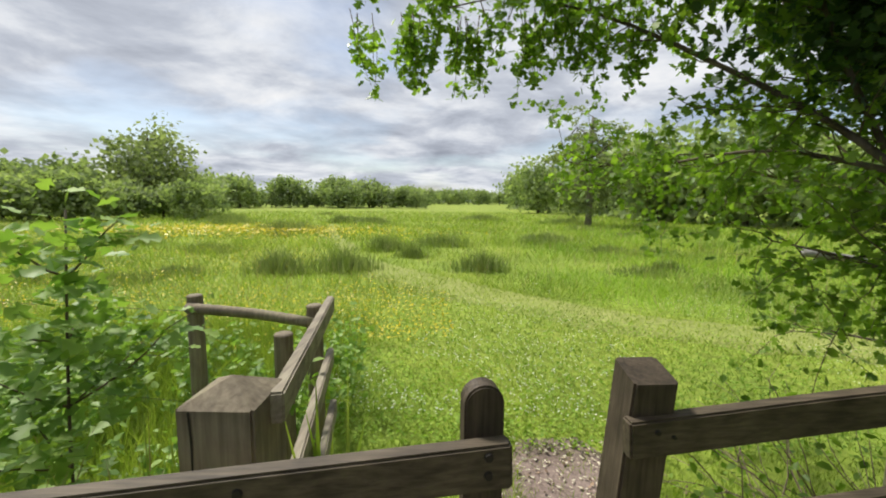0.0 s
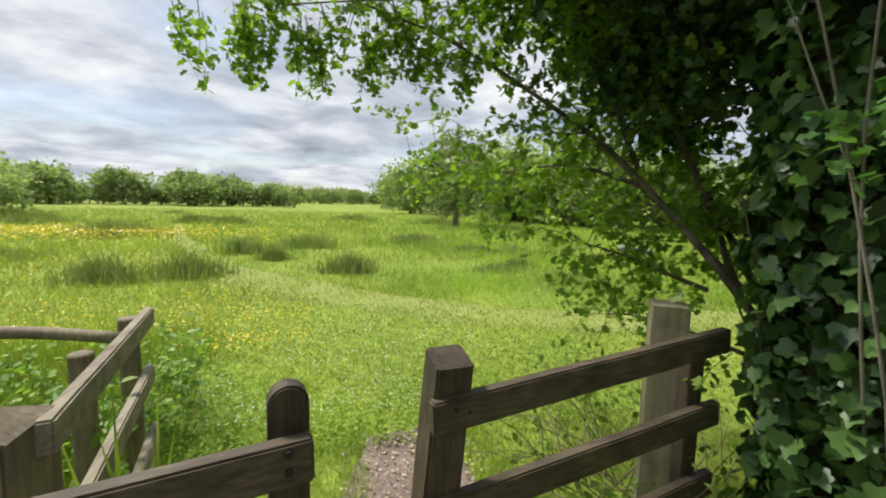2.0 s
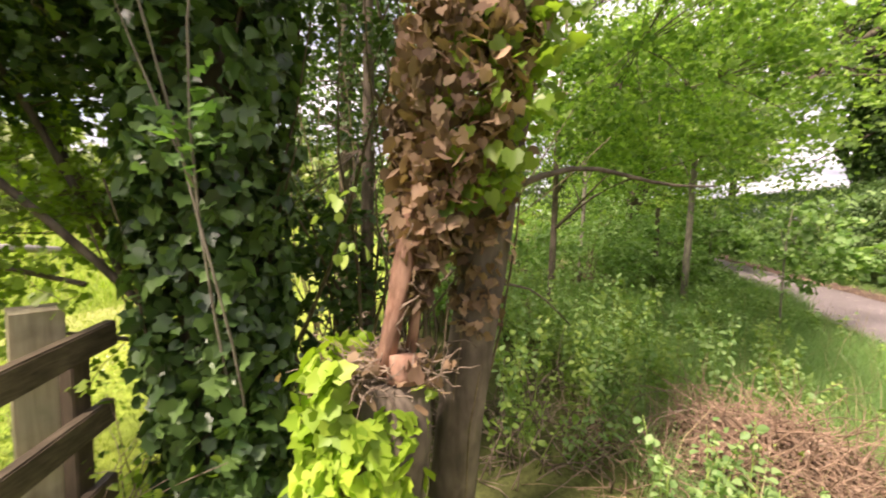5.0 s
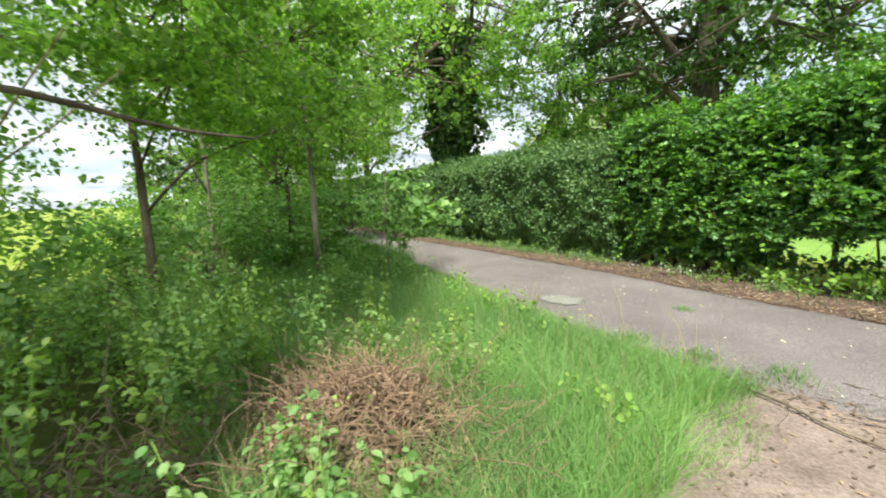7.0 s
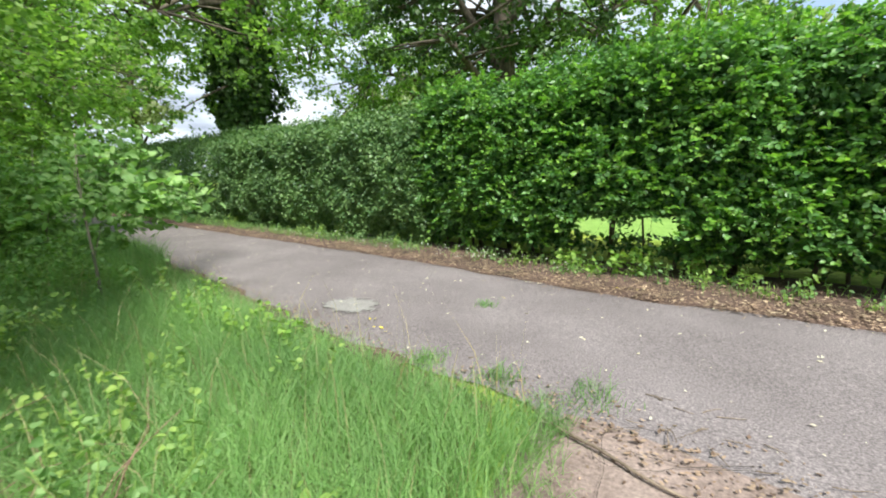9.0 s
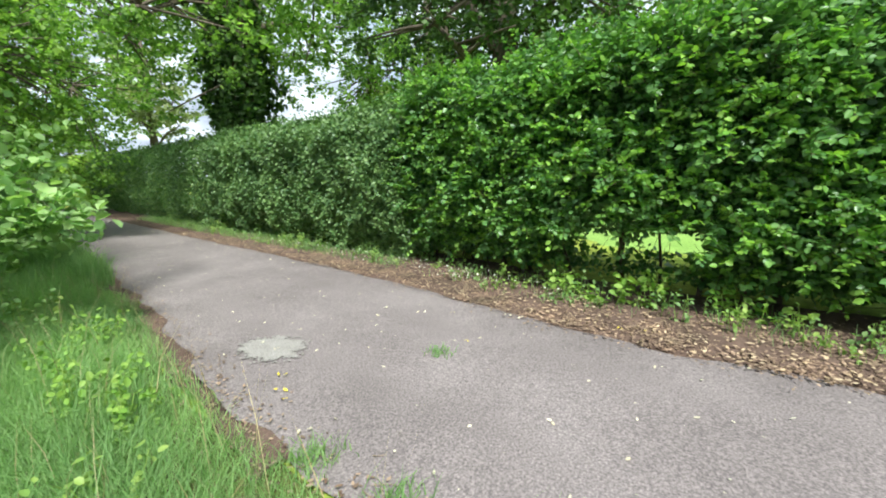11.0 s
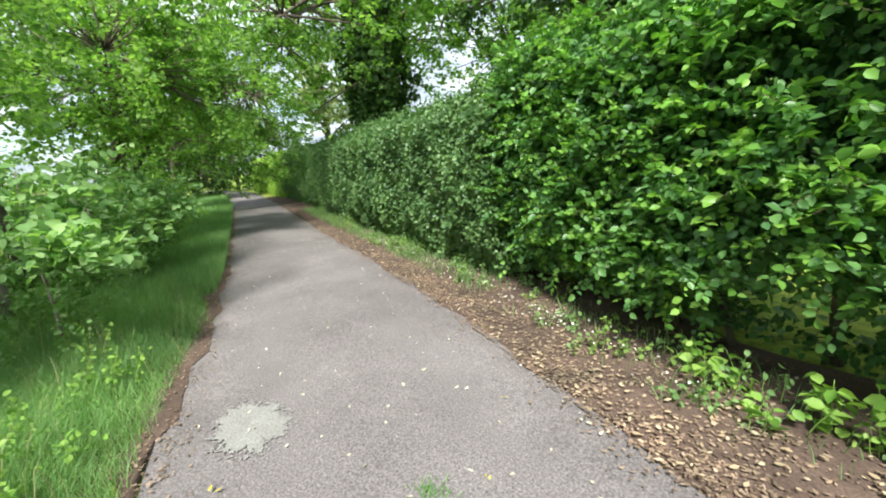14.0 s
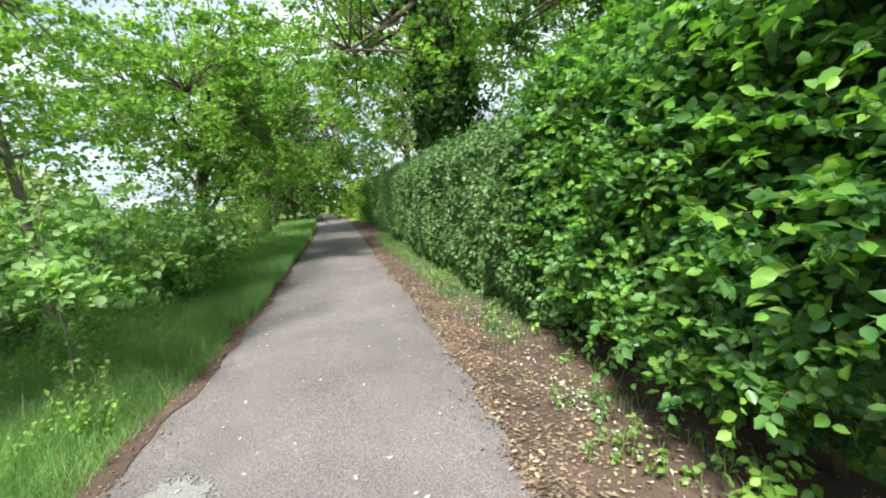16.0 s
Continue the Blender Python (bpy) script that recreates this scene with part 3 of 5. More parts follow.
# ---- trees ----
def tree(name, at, height, trunk_r, crown, clumps, per, leaf, spread, leaf_m, bark_m, label, lean=(0, 0), limbs=7, shape="diamond", shell=0.45, start=0.35, group="", droop=0.3):
    """Trunk, limbs, branchlets off the limbs, and flat sprays of leaves along their twigs. crown: centre offset (x, y, z) and radii."""
    t = thing(name, at, label, "tree", group)
    centre, radii = np.array(crown[0], float), np.array(crown[1], float)
    d = unit(rng.normal(size=(clumps, 3)))
    c = centre + d * (rng.uniform(shell, 1.0, clumps) ** 0.7)[:, None] * (1 + 0.14 * rng.normal(size=(clumps, 1))) * radii
    c = c[c[:, 2] > 0.5]
    tr = smooth_line([(0, 0, -0.1), (lean[0] * 0.25 + 0.04, lean[1] * 0.25, height * 0.35), (lean[0] * 0.6, lean[1] * 0.6 + 0.05, height * 0.7), (lean[0], lean[1], height)], 10)
    tubes("trunk", [(tr, trunk_r * 1.15, trunk_r * 0.35)], bark_m, t, 9, wob=0.05)
    nodes = [tr[4:]]
    for i in range(limbs):
        f = start + (0.95 - start) * (i + 0.5) / limbs
        a = tr[min(9, int(f * 9))]
        e = a + (c[rng.integers(0, len(c))] - a) * 0.85
        l = smooth_line([a, (a + e) / 2 + np.array([0, 0, 0.10]) * np.linalg.norm(e - a) + rng.normal(size=3) * 0.06 * np.linalg.norm(e - a), e], 9)
        tubes("limb", [(l, trunk_r * 0.40, trunk_r * 0.10)], bark_m, t, 6)
        nodes.append(l[2:])
    nodes = np.concatenate(nodes)
    near = nodes[np.argmin(np.linalg.norm(c[:, None] - nodes[None], axis=2), axis=1)]
    twig = [(smooth_line([a, (a + b) / 2 + np.array([0, 0, 0.06]) + rng.normal(size=3) * 0.05, b], 4), trunk_r * 0.11, trunk_r * 0.04) for a, b in zip(near, c)]
    tubes("twig_growth", twig, bark_m, t, 4, kind="stuff")
    # five or six twigs fan out of each branchlet's end, nearly level, with leaves along them
    k = np.repeat(np.arange(len(c)), 6)
    out = unit(rng.normal(size=(len(k), 3)) * np.array([1, 1, 0.40]) + 0.7 * unit(c - near)[k])
    m = max(2, per // 6)
    kk = np.repeat(np.arange(len(k)), m)
    s = rng.uniform(0.08, 1.0, len(kk))[:, None]
    size = (spread * 2.0 * (0.6 + 0.7 * rng.uniform(size=len(c))))[k][kk][:, None]
    p = c[k][kk] + out[kk] * s * size + np.array([0, 0, -0.16]) * s ** 2 * size + rng.normal(size=(len(kk), 3)) * spread * np.array([0.17, 0.17, 0.10])
    leaves("crown", p[p[:, 2] > 0.15], leaf, shape, leaf_m, t, facing=0.6, droop=droop, spread=0.4)
    return t


# ---- gate and fences ----
def square_post(name, at, w, top, label, material, cap="chamfer", lean=(0, 0), turn=0.0, d=None):
    """A sawn post with a shaped top."""
    bm = bmesh.new()
    bmesh.ops.create_cube(bm, size=1)
    bmesh.ops.scale(bm, vec=(w, d or w, top + 0.1), verts=bm.verts)
    bmesh.ops.translate(bm, vec=(0, 0, (top + 0.1) / 2 - 0.1), verts=bm.verts)
    up = [f for f in bm.faces if f.normal.z > 0.9][0]
    if cap == "pyramid":
        c = bmesh.ops.poke(bm, faces=[up])["verts"][0]
        c.co.z += w * 0.27
    elif cap == "slope":
        for v in up.verts:
            v.co.z += 0.028 if v.co.y > 0 else 0.0
    long = [e for e in bm.edges if abs(e.verts[0].co.z - e.verts[1].co.z) > top * 0.6]
    bmesh.ops.bevel(bm, geom=long, offset=0.007, segments=2, affect="EDGES")
    long = [e for e in bm.edges if abs(e.verts[0].co.z - e.verts[1].co.z) > top * 0.6]
    bmesh.ops.subdivide_edges(bm, edges=long, cuts=5)
    for v in bm.verts:
        v.co += Vector((noise.noise(v.co * 5), noise.noise(v.co * 5 + Vector((3, 1, 7))), 0)) * 0.002
        v.co.x += lean[0] * v.co.z
        v.co.y += lean[1] * v.co.z
    ob = part(name, bm, material)
    ob.matrix_basis = pose(*at, 0, 0, turn)
    return tagged(ob, label, "post")


def round_post(name, at, r, top, label, material, group=""):
    bm = bmesh.new()
    bmesh.ops.create_cone(bm, cap_ends=True, segments=14, radius1=r * 1.04, radius2=r, depth=top + 0.1)
    bmesh.ops.translate(bm, vec=(0, 0, (top + 0.1) / 2 - 0.1), verts=bm.verts)
    up = [f for f in bm.faces if f.normal.z > 0.9]
    bmesh.ops.bevel(bm, geom=list(up[0].edges), offset=0.006, segments=1, affect="EDGES")
    for v in bm.verts:
        v.co.x += 0.004 * noise.noise(v.co * 9)
    ob = part(name, bm, material)
    ob.location = at
    return tagged(ob, label, "post", group)


def bolt(at, axis, parent, r=0.011):
    bm = bmesh.new()
    bmesh.ops.create_cone(bm, cap_ends=True, segments=12, radius1=r, radius2=r * 0.8, depth=0.008)
    bmesh.ops.transform(bm, matrix=Vector((0, 0, 1)).rotation_difference(Vector(axis)).to_matrix().to_4x4(), verts=bm.verts)
    bmesh.ops.translate(bm, vec=at, verts=bm.verts)
    return part("bolt", bm, M["bolt"], parent, "dark bolt head")


def build_gate():
    """Wooden swing gate: two rails bolted to a round-topped stile."""
    g = thing("wooden_gate", (0.16, 0.90, 0), "dark-stained wooden kissing gate with a round-topped stile", "gate")
    o = Vector((0.16, 0.90, 0))
    d = Vector((-0.98, -0.19, 0)).normalized()
    nrm = Vector((0.19, -0.98, 0)).normalized()
    # stile with a half-round head
    bm = bmesh.new()
    w, th, top = 0.094, 0.055, 1.122
    ring_pts = [(-w / 2, 0.10), (w / 2, 0.10), (w / 2, top - w / 2)] + [(w / 2 * math.cos(a), top - w / 2 + w / 2 * math.sin(a)) for a in np.linspace(0.15, math.pi - 0.15, 11)] + [(-w / 2, top - w / 2)]
    f = bm.faces.new([bm.verts.new((x, 0, z)) for x, z in ring_pts])
    ext = bmesh.ops.extrude_face_region(bm, geom=[f])["geom"]
    bmesh.ops.translate(bm, vec=(0, th, 0), verts=[v for v in ext if isinstance(v, bmesh.types.BMVert)])
    bmesh.ops.recalc_face_normals(bm, faces=bm.faces)
    bmesh.ops.bevel(bm, geom=[e for e in bm.edges if e.calc_face_angle(0) > 1.0], offset=0.005, segments=2, affect="EDGES")
    bmesh.ops.transform(bm, matrix=Matrix.Rotation(math.atan2(0.19, 0.98), 4, "Z"), verts=bm.verts)
    part("stile", bm, M["stained"], g, "dark round-topped gate stile")
    for z in (0.975, 0.62, 0.25):
        a = Vector((0.055, -0.035, z)) - Vector((0, 0, 0))
        r = part("rail", beam_bm(a + Vector((0, 0, -0.008)), a + d * 1.25 + Vector((0, 0, -0.055)), 0.045, 0.105), M["stained_x"], g, "dark-stained gate rail with a worn top edge" if z > 0.9 else "")
        if z > 0.9:
            for dz in (0.02, -0.022):
                bolt(a + d * 0.055 + nrm * 0.025 + Vector((0, 0, dz)), nrm, r)
            bolt(a + d * 0.56 + nrm * 0.025 + Vector((0, 0, -0.01)), nrm, r)
    bm = beam_bm(Vector((0, 0, 0.18)) + d * 1.18, Vector((0, 0, 1.04)) + d * 1.18, 0.07, 0.05)
    part("hanging_stile", bm, M["stained"], g)


def build_fences():
    square_post("gate_post", (-0.466, 0.977, 0), 0.184, 1.05, "weathered square gate post with a pyramid top and a long crack", M["oak"], "pyramid", turn=1)
    crack = bmesh.new()
    vs = [crack.verts.new(v) for v in ((-0.524, 0.8805, 1.048), (-0.518, 0.8805, 1.05), (-0.514, 0.8805, 0.98), (-0.516, 0.8805, 0.86), (-0.520, 0.8805, 0.86), (-0.520, 0.8805, 0.98))]
    crack.faces.new(vs)
    cr = part("drying_crack", crack, M["bolt"], None)
    cr.parent = bpy.data.objects["gate_post"]
    cr.matrix_parent_inverse = bpy.data.objects["gate_post"].matrix_basis.inverted()
    square_post("clapping_post", (0.530, 1.115, 0), 0.122, 1.068, "dark-stained leaning gate post with a sloped top", M["stained"], "slope", lean=(0.075, -0.01), turn=6)
    f = thing("rail_fence", (0.560, 1.05, 0), "dark-stained three-rail fence joining the gate post to a tall post", "fence")
    for z, x0, x1 in ((0.94, -0.02, 1.32), (0.62, -0.02, 1.30), (0.30, -0.02, 1.30)):
        part("rail", beam_bm((x0, -0.01, z - 0.015), (x1, 0.20, z + 0.075), 0.045, 0.105), M["stained_x"], f, "dark-stained fence rail")
        bolt((0.055, -0.024, z + 0.01), (0.15, -1, 0), f.children[-1], 0.008)
        bolt((0.10, -0.017, z - 0.005), (0.15, -1, 0), f.children[-1], 0.006)
    part("prick_post", box_bm(0.075, 0.06, 1.02, 0.005, (1.19, 0.235, 0.49)), M["stained"], f)
    square_post("tall_gate_post", (1.735, 1.42, 0), 0.15, 1.135, "tall silvered square timber post", M["grey_post"], "flat", turn=-35)
    # rail fence running off into the meadow
    for x, y, t in ((-1.41, 2.27, 0.99), (-0.67, 2.14, 0.98), (-0.70, 1.81, 0.93), (-3.05, 2.55, 0.85)):
        round_post("fence_post", (x, y, 0), 0.044, t, "round weathered fence post", M["oak"], "round fence posts")
    for name, a, b, w, h in (("fence_rail", (-0.36, 0.98, 1.01), (-0.585, 2.15, 0.985), 0.04, 0.085), ("fence_rail", (-0.36, 1.02, 0.72), (-0.58, 2.12, 0.71), 0.035, 0.085),
                             ("fence_rail", (-0.36, 1.05, 0.42), (-0.57, 2.12, 0.42), 0.035, 0.085)):
        fr = tagged(part(name, beam_bm(a, b, w, h), M["oak_x"]), "silver-grey weathered sawn fence rail", "rail", "sawn fence rails")
        bolt(Vector(b) + Vector((0.026, -0.06, 0.01)), (1, 0.2, 0), fr, 0.007)
    tagged(tubes("round_rail", [(smooth_line([(-1.42, 2.22, 0.925), (-1.0, 2.16, 0.92), (-0.66, 2.06, 0.905)], 8), 0.030, 0.027)], M["oak"], None, 10), "half-round weathered pole rail between two posts", "rail")
    w = thing("wire_fence", (-1.43, 2.25, 0), "thin sagging wire fence strands between posts", "wire")
    for z in (0.90, 0.62, 0.35):
        tubes("wire", [(smooth_line([(0, 0, z), (-0.8, 0.13, z - 0.02), (-1.62, 0.3, z - 0.05)], 8), 0.0014, 0.0014)], M["bolt"], w, 4)


build_gate()
build_fences()


# ---- hawthorn over the gate ----
def twiggy(lines_in, per_m, length, rad, jit=0.25, gravity=0.0, up=0.0):
    """Side twigs off given limb lines."""
    out = []
    for pts, r0, r1 in lines_in:
        seg = np.linalg.norm(np.diff(pts, axis=0), axis=1).sum()
        for _ in range(max(1, int(seg * per_m))):
            i = rng.integers(1, len(pts))
            d = unit(rng.normal(size=3) + unit(pts[i] - pts[i - 1]) * 0.7 + np.array([0, 0, up]))
            out.append((wander(pts[i], d, length * rng.uniform(0.5, 1.4), 6, jit, gravity), rad, rad * 0.35))
    return out


def leaf_points(lines_in, per_m, off):
    ps = []
    for pts, *_ in lines_in:
        seg = np.linalg.norm(np.diff(pts, axis=0), axis=1).sum()
        n = max(2, int(seg * per_m))
        t = rng.uniform(0.15, 1, n) * (len(pts) - 1)
        i = np.minimum(t.astype(int), len(pts) - 2)
        f = (t - i)[:, None]
        ps.append(pts[i] * (1 - f) + pts[i + 1] * f + rng.normal(size=(n, 3)) * off)
    return np.concatenate(ps)


def build_hawthorn():
    t = thing("hawthorn_tree", (0, 0, 0), "leaning hawthorn with green lobed leaves overhanging the gate and fence", "tree")
    main = [
        (smooth_line([(2.16, 1.00, 0.0), (2.12, 1.05, 0.7), (2.02, 1.18, 1.10), (1.88, 1.38, 1.36), (1.83, 1.47, 1.46), (1.77, 1.66, 1.68), (1.65, 1.87, 1.92), (1.35, 2.18, 2.22), (0.95, 2.44, 2.56), (0.4, 2.6, 2.75)], 18), 0.024, 0.007),
        (smooth_line([(1.78, 1.74, 1.76), (1.69, 1.86, 2.11), (1.62, 1.92, 2.40), (1.5, 2.0, 2.8)], 8), 0.014, 0.007),
        (smooth_line([(1.90, 1.38, 1.2), (1.86, 1.58, 1.24), (1.78, 1.85, 1.32), (1.72, 2.2, 1.35)], 8), 0.012, 0.004),
        (smooth_line([(1.77, 1.66, 1.66), (1.70, 2.30, 1.86), (1.28, 2.85, 1.74), (1.02, 3.15, 1.85)], 9), 0.014, 0.004),
        (smooth_line([(2.12, 1.06, 0.8), (2.25, 1.7, 1.6), (2.3, 2.3, 2.3), (2.0, 2.9, 2.9)], 9), 0.022, 0.006),
        (smooth_line([(2.2, 1.65, 1.5), (2.3, 2.3, 1.6), (2.0, 2.9, 1.75)], 7), 0.014, 0.004),
        (smooth_line([(2.08, 1.10, 0.9), (2.05, 1.9, 0.95), (2.2, 2.6, 0.75)], 7), 0.012, 0.003),
        (smooth_line([(2.1, 1.5, 1.4), (2.0, 1.8, 2.1), (1.7, 2.0, 2.7), (1.3, 2.1, 3.1)], 8), 0.018, 0.006),
        (smooth_line([(2.1, 1.4, 1.2), (2.35, 2.0, 1.9), (2.6, 2.5, 2.6), (2.4, 2.8, 3.2)], 8), 0.018, 0.006),
        (smooth_line([(2.0, 1.5, 2.2), (1.5, 1.7, 2.7), (1.0, 1.8, 3.0)], 7), 0.012, 0.005),
        (smooth_line([(1.5, 2.0, 2.7), (1.0, 2.35, 2.75), (0.45, 2.5, 2.72), (0.0, 2.48, 2.62)], 9), 0.010, 0.004),
    ]
    tubes("trunk", main[:1], M["bark"], t, 8, wob=0.04)
    for l in main[1:]:
        tubes("limb", [l], M["bark"], t, 6)
    tw = twiggy(main[1:6] + main[7:], 15, 0.45, 0.004) + twiggy([(main[0][0][8:], 0, 0)], 12, 0.45, 0.004)
    low = twiggy(main[6:7], 8, 0.35, 0.003)
    tw2 = twiggy(tw, 6.5, 0.22, 0.002)
    # hanging sprays at the tip of the crown
    hang = []
    for x, y, z, k in ((-0.45, 2.48, 2.56, 5), (-0.17, 2.5, 2.60, 9), (0.14, 2.53, 2.60, 9), (0.50, 2.49, 2.58, 10), (0.32, 2.55, 2.62, 3), (0.8, 2.5, 2.6, 6), (1.05, 2.45, 2.55, 6), (-0.05, 2.5, 2.7, 4), (0.65, 2.5, 2.7, 6)):
        for _ in range(k):
            hang.append((wander((x + rng.normal() * 0.05, y + rng.normal() * 0.08, z), (rng.normal() * 0.12, rng.normal() * 0.12, -1), rng.uniform(0.25, 0.46), 6, 0.10, -0.1), 0.0025, 0.001))
    tubes("twig_growth", tw + tw2 + hang + low, M["twig"], t, 4)
    p = np.concatenate([leaf_points(tw, 40, 0.03), leaf_points(tw2, 70, 0.028), leaf_points(hang, 75, 0.020), leaf_points(low, 40, 0.03)])
    leaves("crown", p, 0.047, "haw", M["haw"], t, facing=0.45, droop=0.3, spread=0.4)


build_hawthorn()


# ---- ivy-clad trunks ----
def ivy_column(name, base, top, r0, r1, n, size, leaf_m, label, seed_wob=0.3, bark=None, z0=0.0):
    """A trunk wrapped in overlapping ivy leaves that face outwards."""
    t = thing(name, (base[0], base[1], 0), label, "tree")
    a, b = np.array([0, 0, base[2]]), np.array(top) - np.array([base[0], base[1], 0])
    line = smooth_line([a, (a + b) / 2 + np.array([0.03, 0.02, 0]), b], 12)
    tubes("trunk", [(line, r0 * 0.62, r1 * 0.55)], bark or M["bark"], t, 10, wob=0.05)
    f = rng.uniform(z0, 1, n)
    ang = rng.uniform(0, 2 * np.pi, n)
    out = np.stack([np.cos(ang), np.sin(ang), 0 * ang], 1)
    c = a + (b - a) * f[:, None]
    bulge = np.array([1 + seed_wob * noise.noise(Vector((2 * math.cos(q), 2 * math.sin(q), 5 * g))) for q, g in zip(ang, f)])
    r = (r0 + (r1 - r0) * f) * bulge * (1.06 - 0.42 * rng.uniform(size=n) ** 1.4)
    p = c + out * r[:, None]
    leaves("ivy", p, size, "ivy", leaf_m, t, face=out + np.array([0, 0, 0.35]), facing=0.55, droop=0.5, spread=0.45)
    stems = [(wander(c0 + np.array([math.cos(q), math.sin(q), 0]) * r0 * 0.68, (0, 0, 1), 1.6, 9, 0.10), 0.009, 0.004) for q, c0 in ((rng.uniform(0, 6.28), a + (b - a) * rng.uniform(0, 0.6)) for _ in range(14))]
    tubes("stem_net", stems, M["twig"], t, 5)
    return t


ivy_column("ivy_clad_tree", (2.06, 0.83, -0.1), (2.12, 1.12, 4.2), 0.235, 0.40, 10500, 0.063, M["ivy"], "tree trunk wrapped thickly in glossy dark green ivy")
st = thing("elder_stems", (1.74, 0.62, 0), "thin bare pale stems with leaf sprays against the ivy", "shrub")
sl = [(smooth_line([(0.26, 0.12, 0.0), (0.20, 0.08, 0.7), (-0.03, 0.0, 1.07), (-0.09, 0.09, 1.47), (-0.08, 0.17, 1.85), (-0.12, 0.30, 2.35)], 10), 0.0065, 0.004),
      (smooth_line([(0.28, 0.14, 0.2), (0.12, 0.12, 0.9), (-0.06, 0.10, 1.3), (-0.08, 0.13, 1.89), (-0.05, 0.16, 2.3), (0.02, 0.1, 2.8)], 9), 0.006, 0.004),
      (smooth_line([(-0.08, 0.10, 1.6), (-0.14, 0.20, 1.9), (-0.2, 0.32, 2.3)], 6), 0.005, 0.002)]
for l in sl:
    tubes("stem", [l], M["bark_pale"], st, 6)
leaves("leaf_spray", np.array([-0.12, 0.08, 1.78]) + rng.normal(size=(60, 3)) * 0.07, 0.048, "haw", M["hedge_mid"], st, facing=0.6, kind="stuff")


def build_dead_ivy():
    """Trunk with ivy cut through: withered brown leaves above, a torn stump and young ivy below."""
    t = thing("withered_ivy_tree", (2.035, -0.21, 0), "leaning trunk clad in withered brown ivy leaves above a cut", "tree")
    line = smooth_line([(-0.03, 0.07, -0.1), (-0.03, 0.06, 0.4), (-0.02, 0.0, 1.0), (-0.01, -0.06, 1.55), (0.05, -0.13, 2.1), (0.12, -0.22, 3.2), (0.2, -0.3, 5)], 14)
    tubes("trunk", [(line, 0.100, 0.085)], M["bark"], t, 12, wob=0.05)
    iv = smooth_line([(-0.40, 0.27, 1.02), (-0.37, 0.27, 1.2), (-0.33, 0.22, 1.42), (-0.30, 0.17, 1.7), (-0.26, 0.10, 2.05), (-0.15, 0.0, 2.6), (0, -0.1, 3.4)], 12)
    tubes("ivy_stem", [(iv, 0.036, 0.03), (smooth_line([(-0.33, 0.2, 1.05), (-0.30, 0.17, 1.4), (-0.2, 0.1, 2.0)], 7), 0.018, 0.014)], M["bark_red"], t, 9, "peeling reddish ivy stem, sawn through", wob=0.16)
    cl = [(line[:9] + np.array([math.cos(a), math.sin(a), 0]) * 0.095 + rng.normal(size=(9, 3)) * 0.008, 0.006, 0.004) for a in np.linspace(1.6, 4.8, 4)]
    tubes("clinging_stems", cl, M["twig"], t, 5, kind="stuff")
    n = 5200
    f = rng.uniform(0.09, 1, n)
    k = np.minimum((f * 11).astype(int), 10)
    c = iv[k] + (iv[k + 1] - iv[k]) * (f * 11 - k)[:, None]
    wide = 0.05 + 0.20 * np.clip((f - 0.12) * 4.0, 0, 1)
    q = rng.normal(size=(n, 3))
    out = unit(q * np.array([1, 1, 0.3]))
    p = c + out * (wide * rng.uniform(0.5, 1.0, n))[:, None] + np.array([0.05, -0.04, 0])
    leaves("withered_leaves", p, 0.046, "ivy", M["ivy_dead"], t, face=out, facing=0.2, droop=0.9, spread=0.5)
    k2 = rng.integers(3, 9, 700)
    tl = line[k2] + (line[k2 + 1] - line[k2]) * rng.uniform(size=(700, 1)) + unit(rng.normal(size=(700, 3)) + np.array([-1.2, 0.4, 0])) * 0.12
    leaves("trunk_leaves", tl[tl[:, 2] > 0.75], 0.045, "ivy", M["ivy_dead"], t, face=(-1, 0.2, 0.2), facing=0.3, droop=0.8, kind="stuff")
    g = p[(rng.uniform(size=n) < 0.22) & (p[:, 2] > 1.55)] + np.array([0.04, -0.12, 0.03])
    leaves("surviving_leaves", g, 0.06, "ivy", M["haw"], t, face=(-1, 0, 0.2), facing=0.5, droop=0.7)
    hang = np.array([-0.42, 0.42, 1.50]) + rng.normal(size=(20, 3)) * np.array([0.04, 0.05, 0.08])
    leaves("yellowing_leaves", hang, 0.045, "oval", M["herb"], t, facing=0.2, droop=1.2)
    frag = [(wander(iv[rng.integers(1, 9)] + rng.normal(size=3) * 0.05, rng.normal(size=3), rng.uniform(0.08, 0.22), 6, 0.35), 0.0028, 0.0012) for _ in range(70)]
    tubes("tendril_tangle", frag, M["dead_twig"], t, 4)
    tw = [(smooth_line([(0.02, 0.0, 1.25), (0.2, -0.26, 1.24), (0.32, -0.48, 1.02)], 7), 0.008, 0.003), (smooth_line([(0.08, -0.15, 1.66), (0.36, -0.48, 1.82), (0.62, -0.95, 1.72), (0.9, -1.4, 1.75)], 9), 0.016, 0.006)]
    for l in tw:
        tubes("branch", [l], M["bark"], t, 6)
    c, _ = clumped((0.2, -0.2, 4.8), (1.7, 1.6, 1.2), 45, 50, 0.28, 0.3)
    leaves("crown", c, 0.10, "diamond", M["tree"], t, facing=0.5)


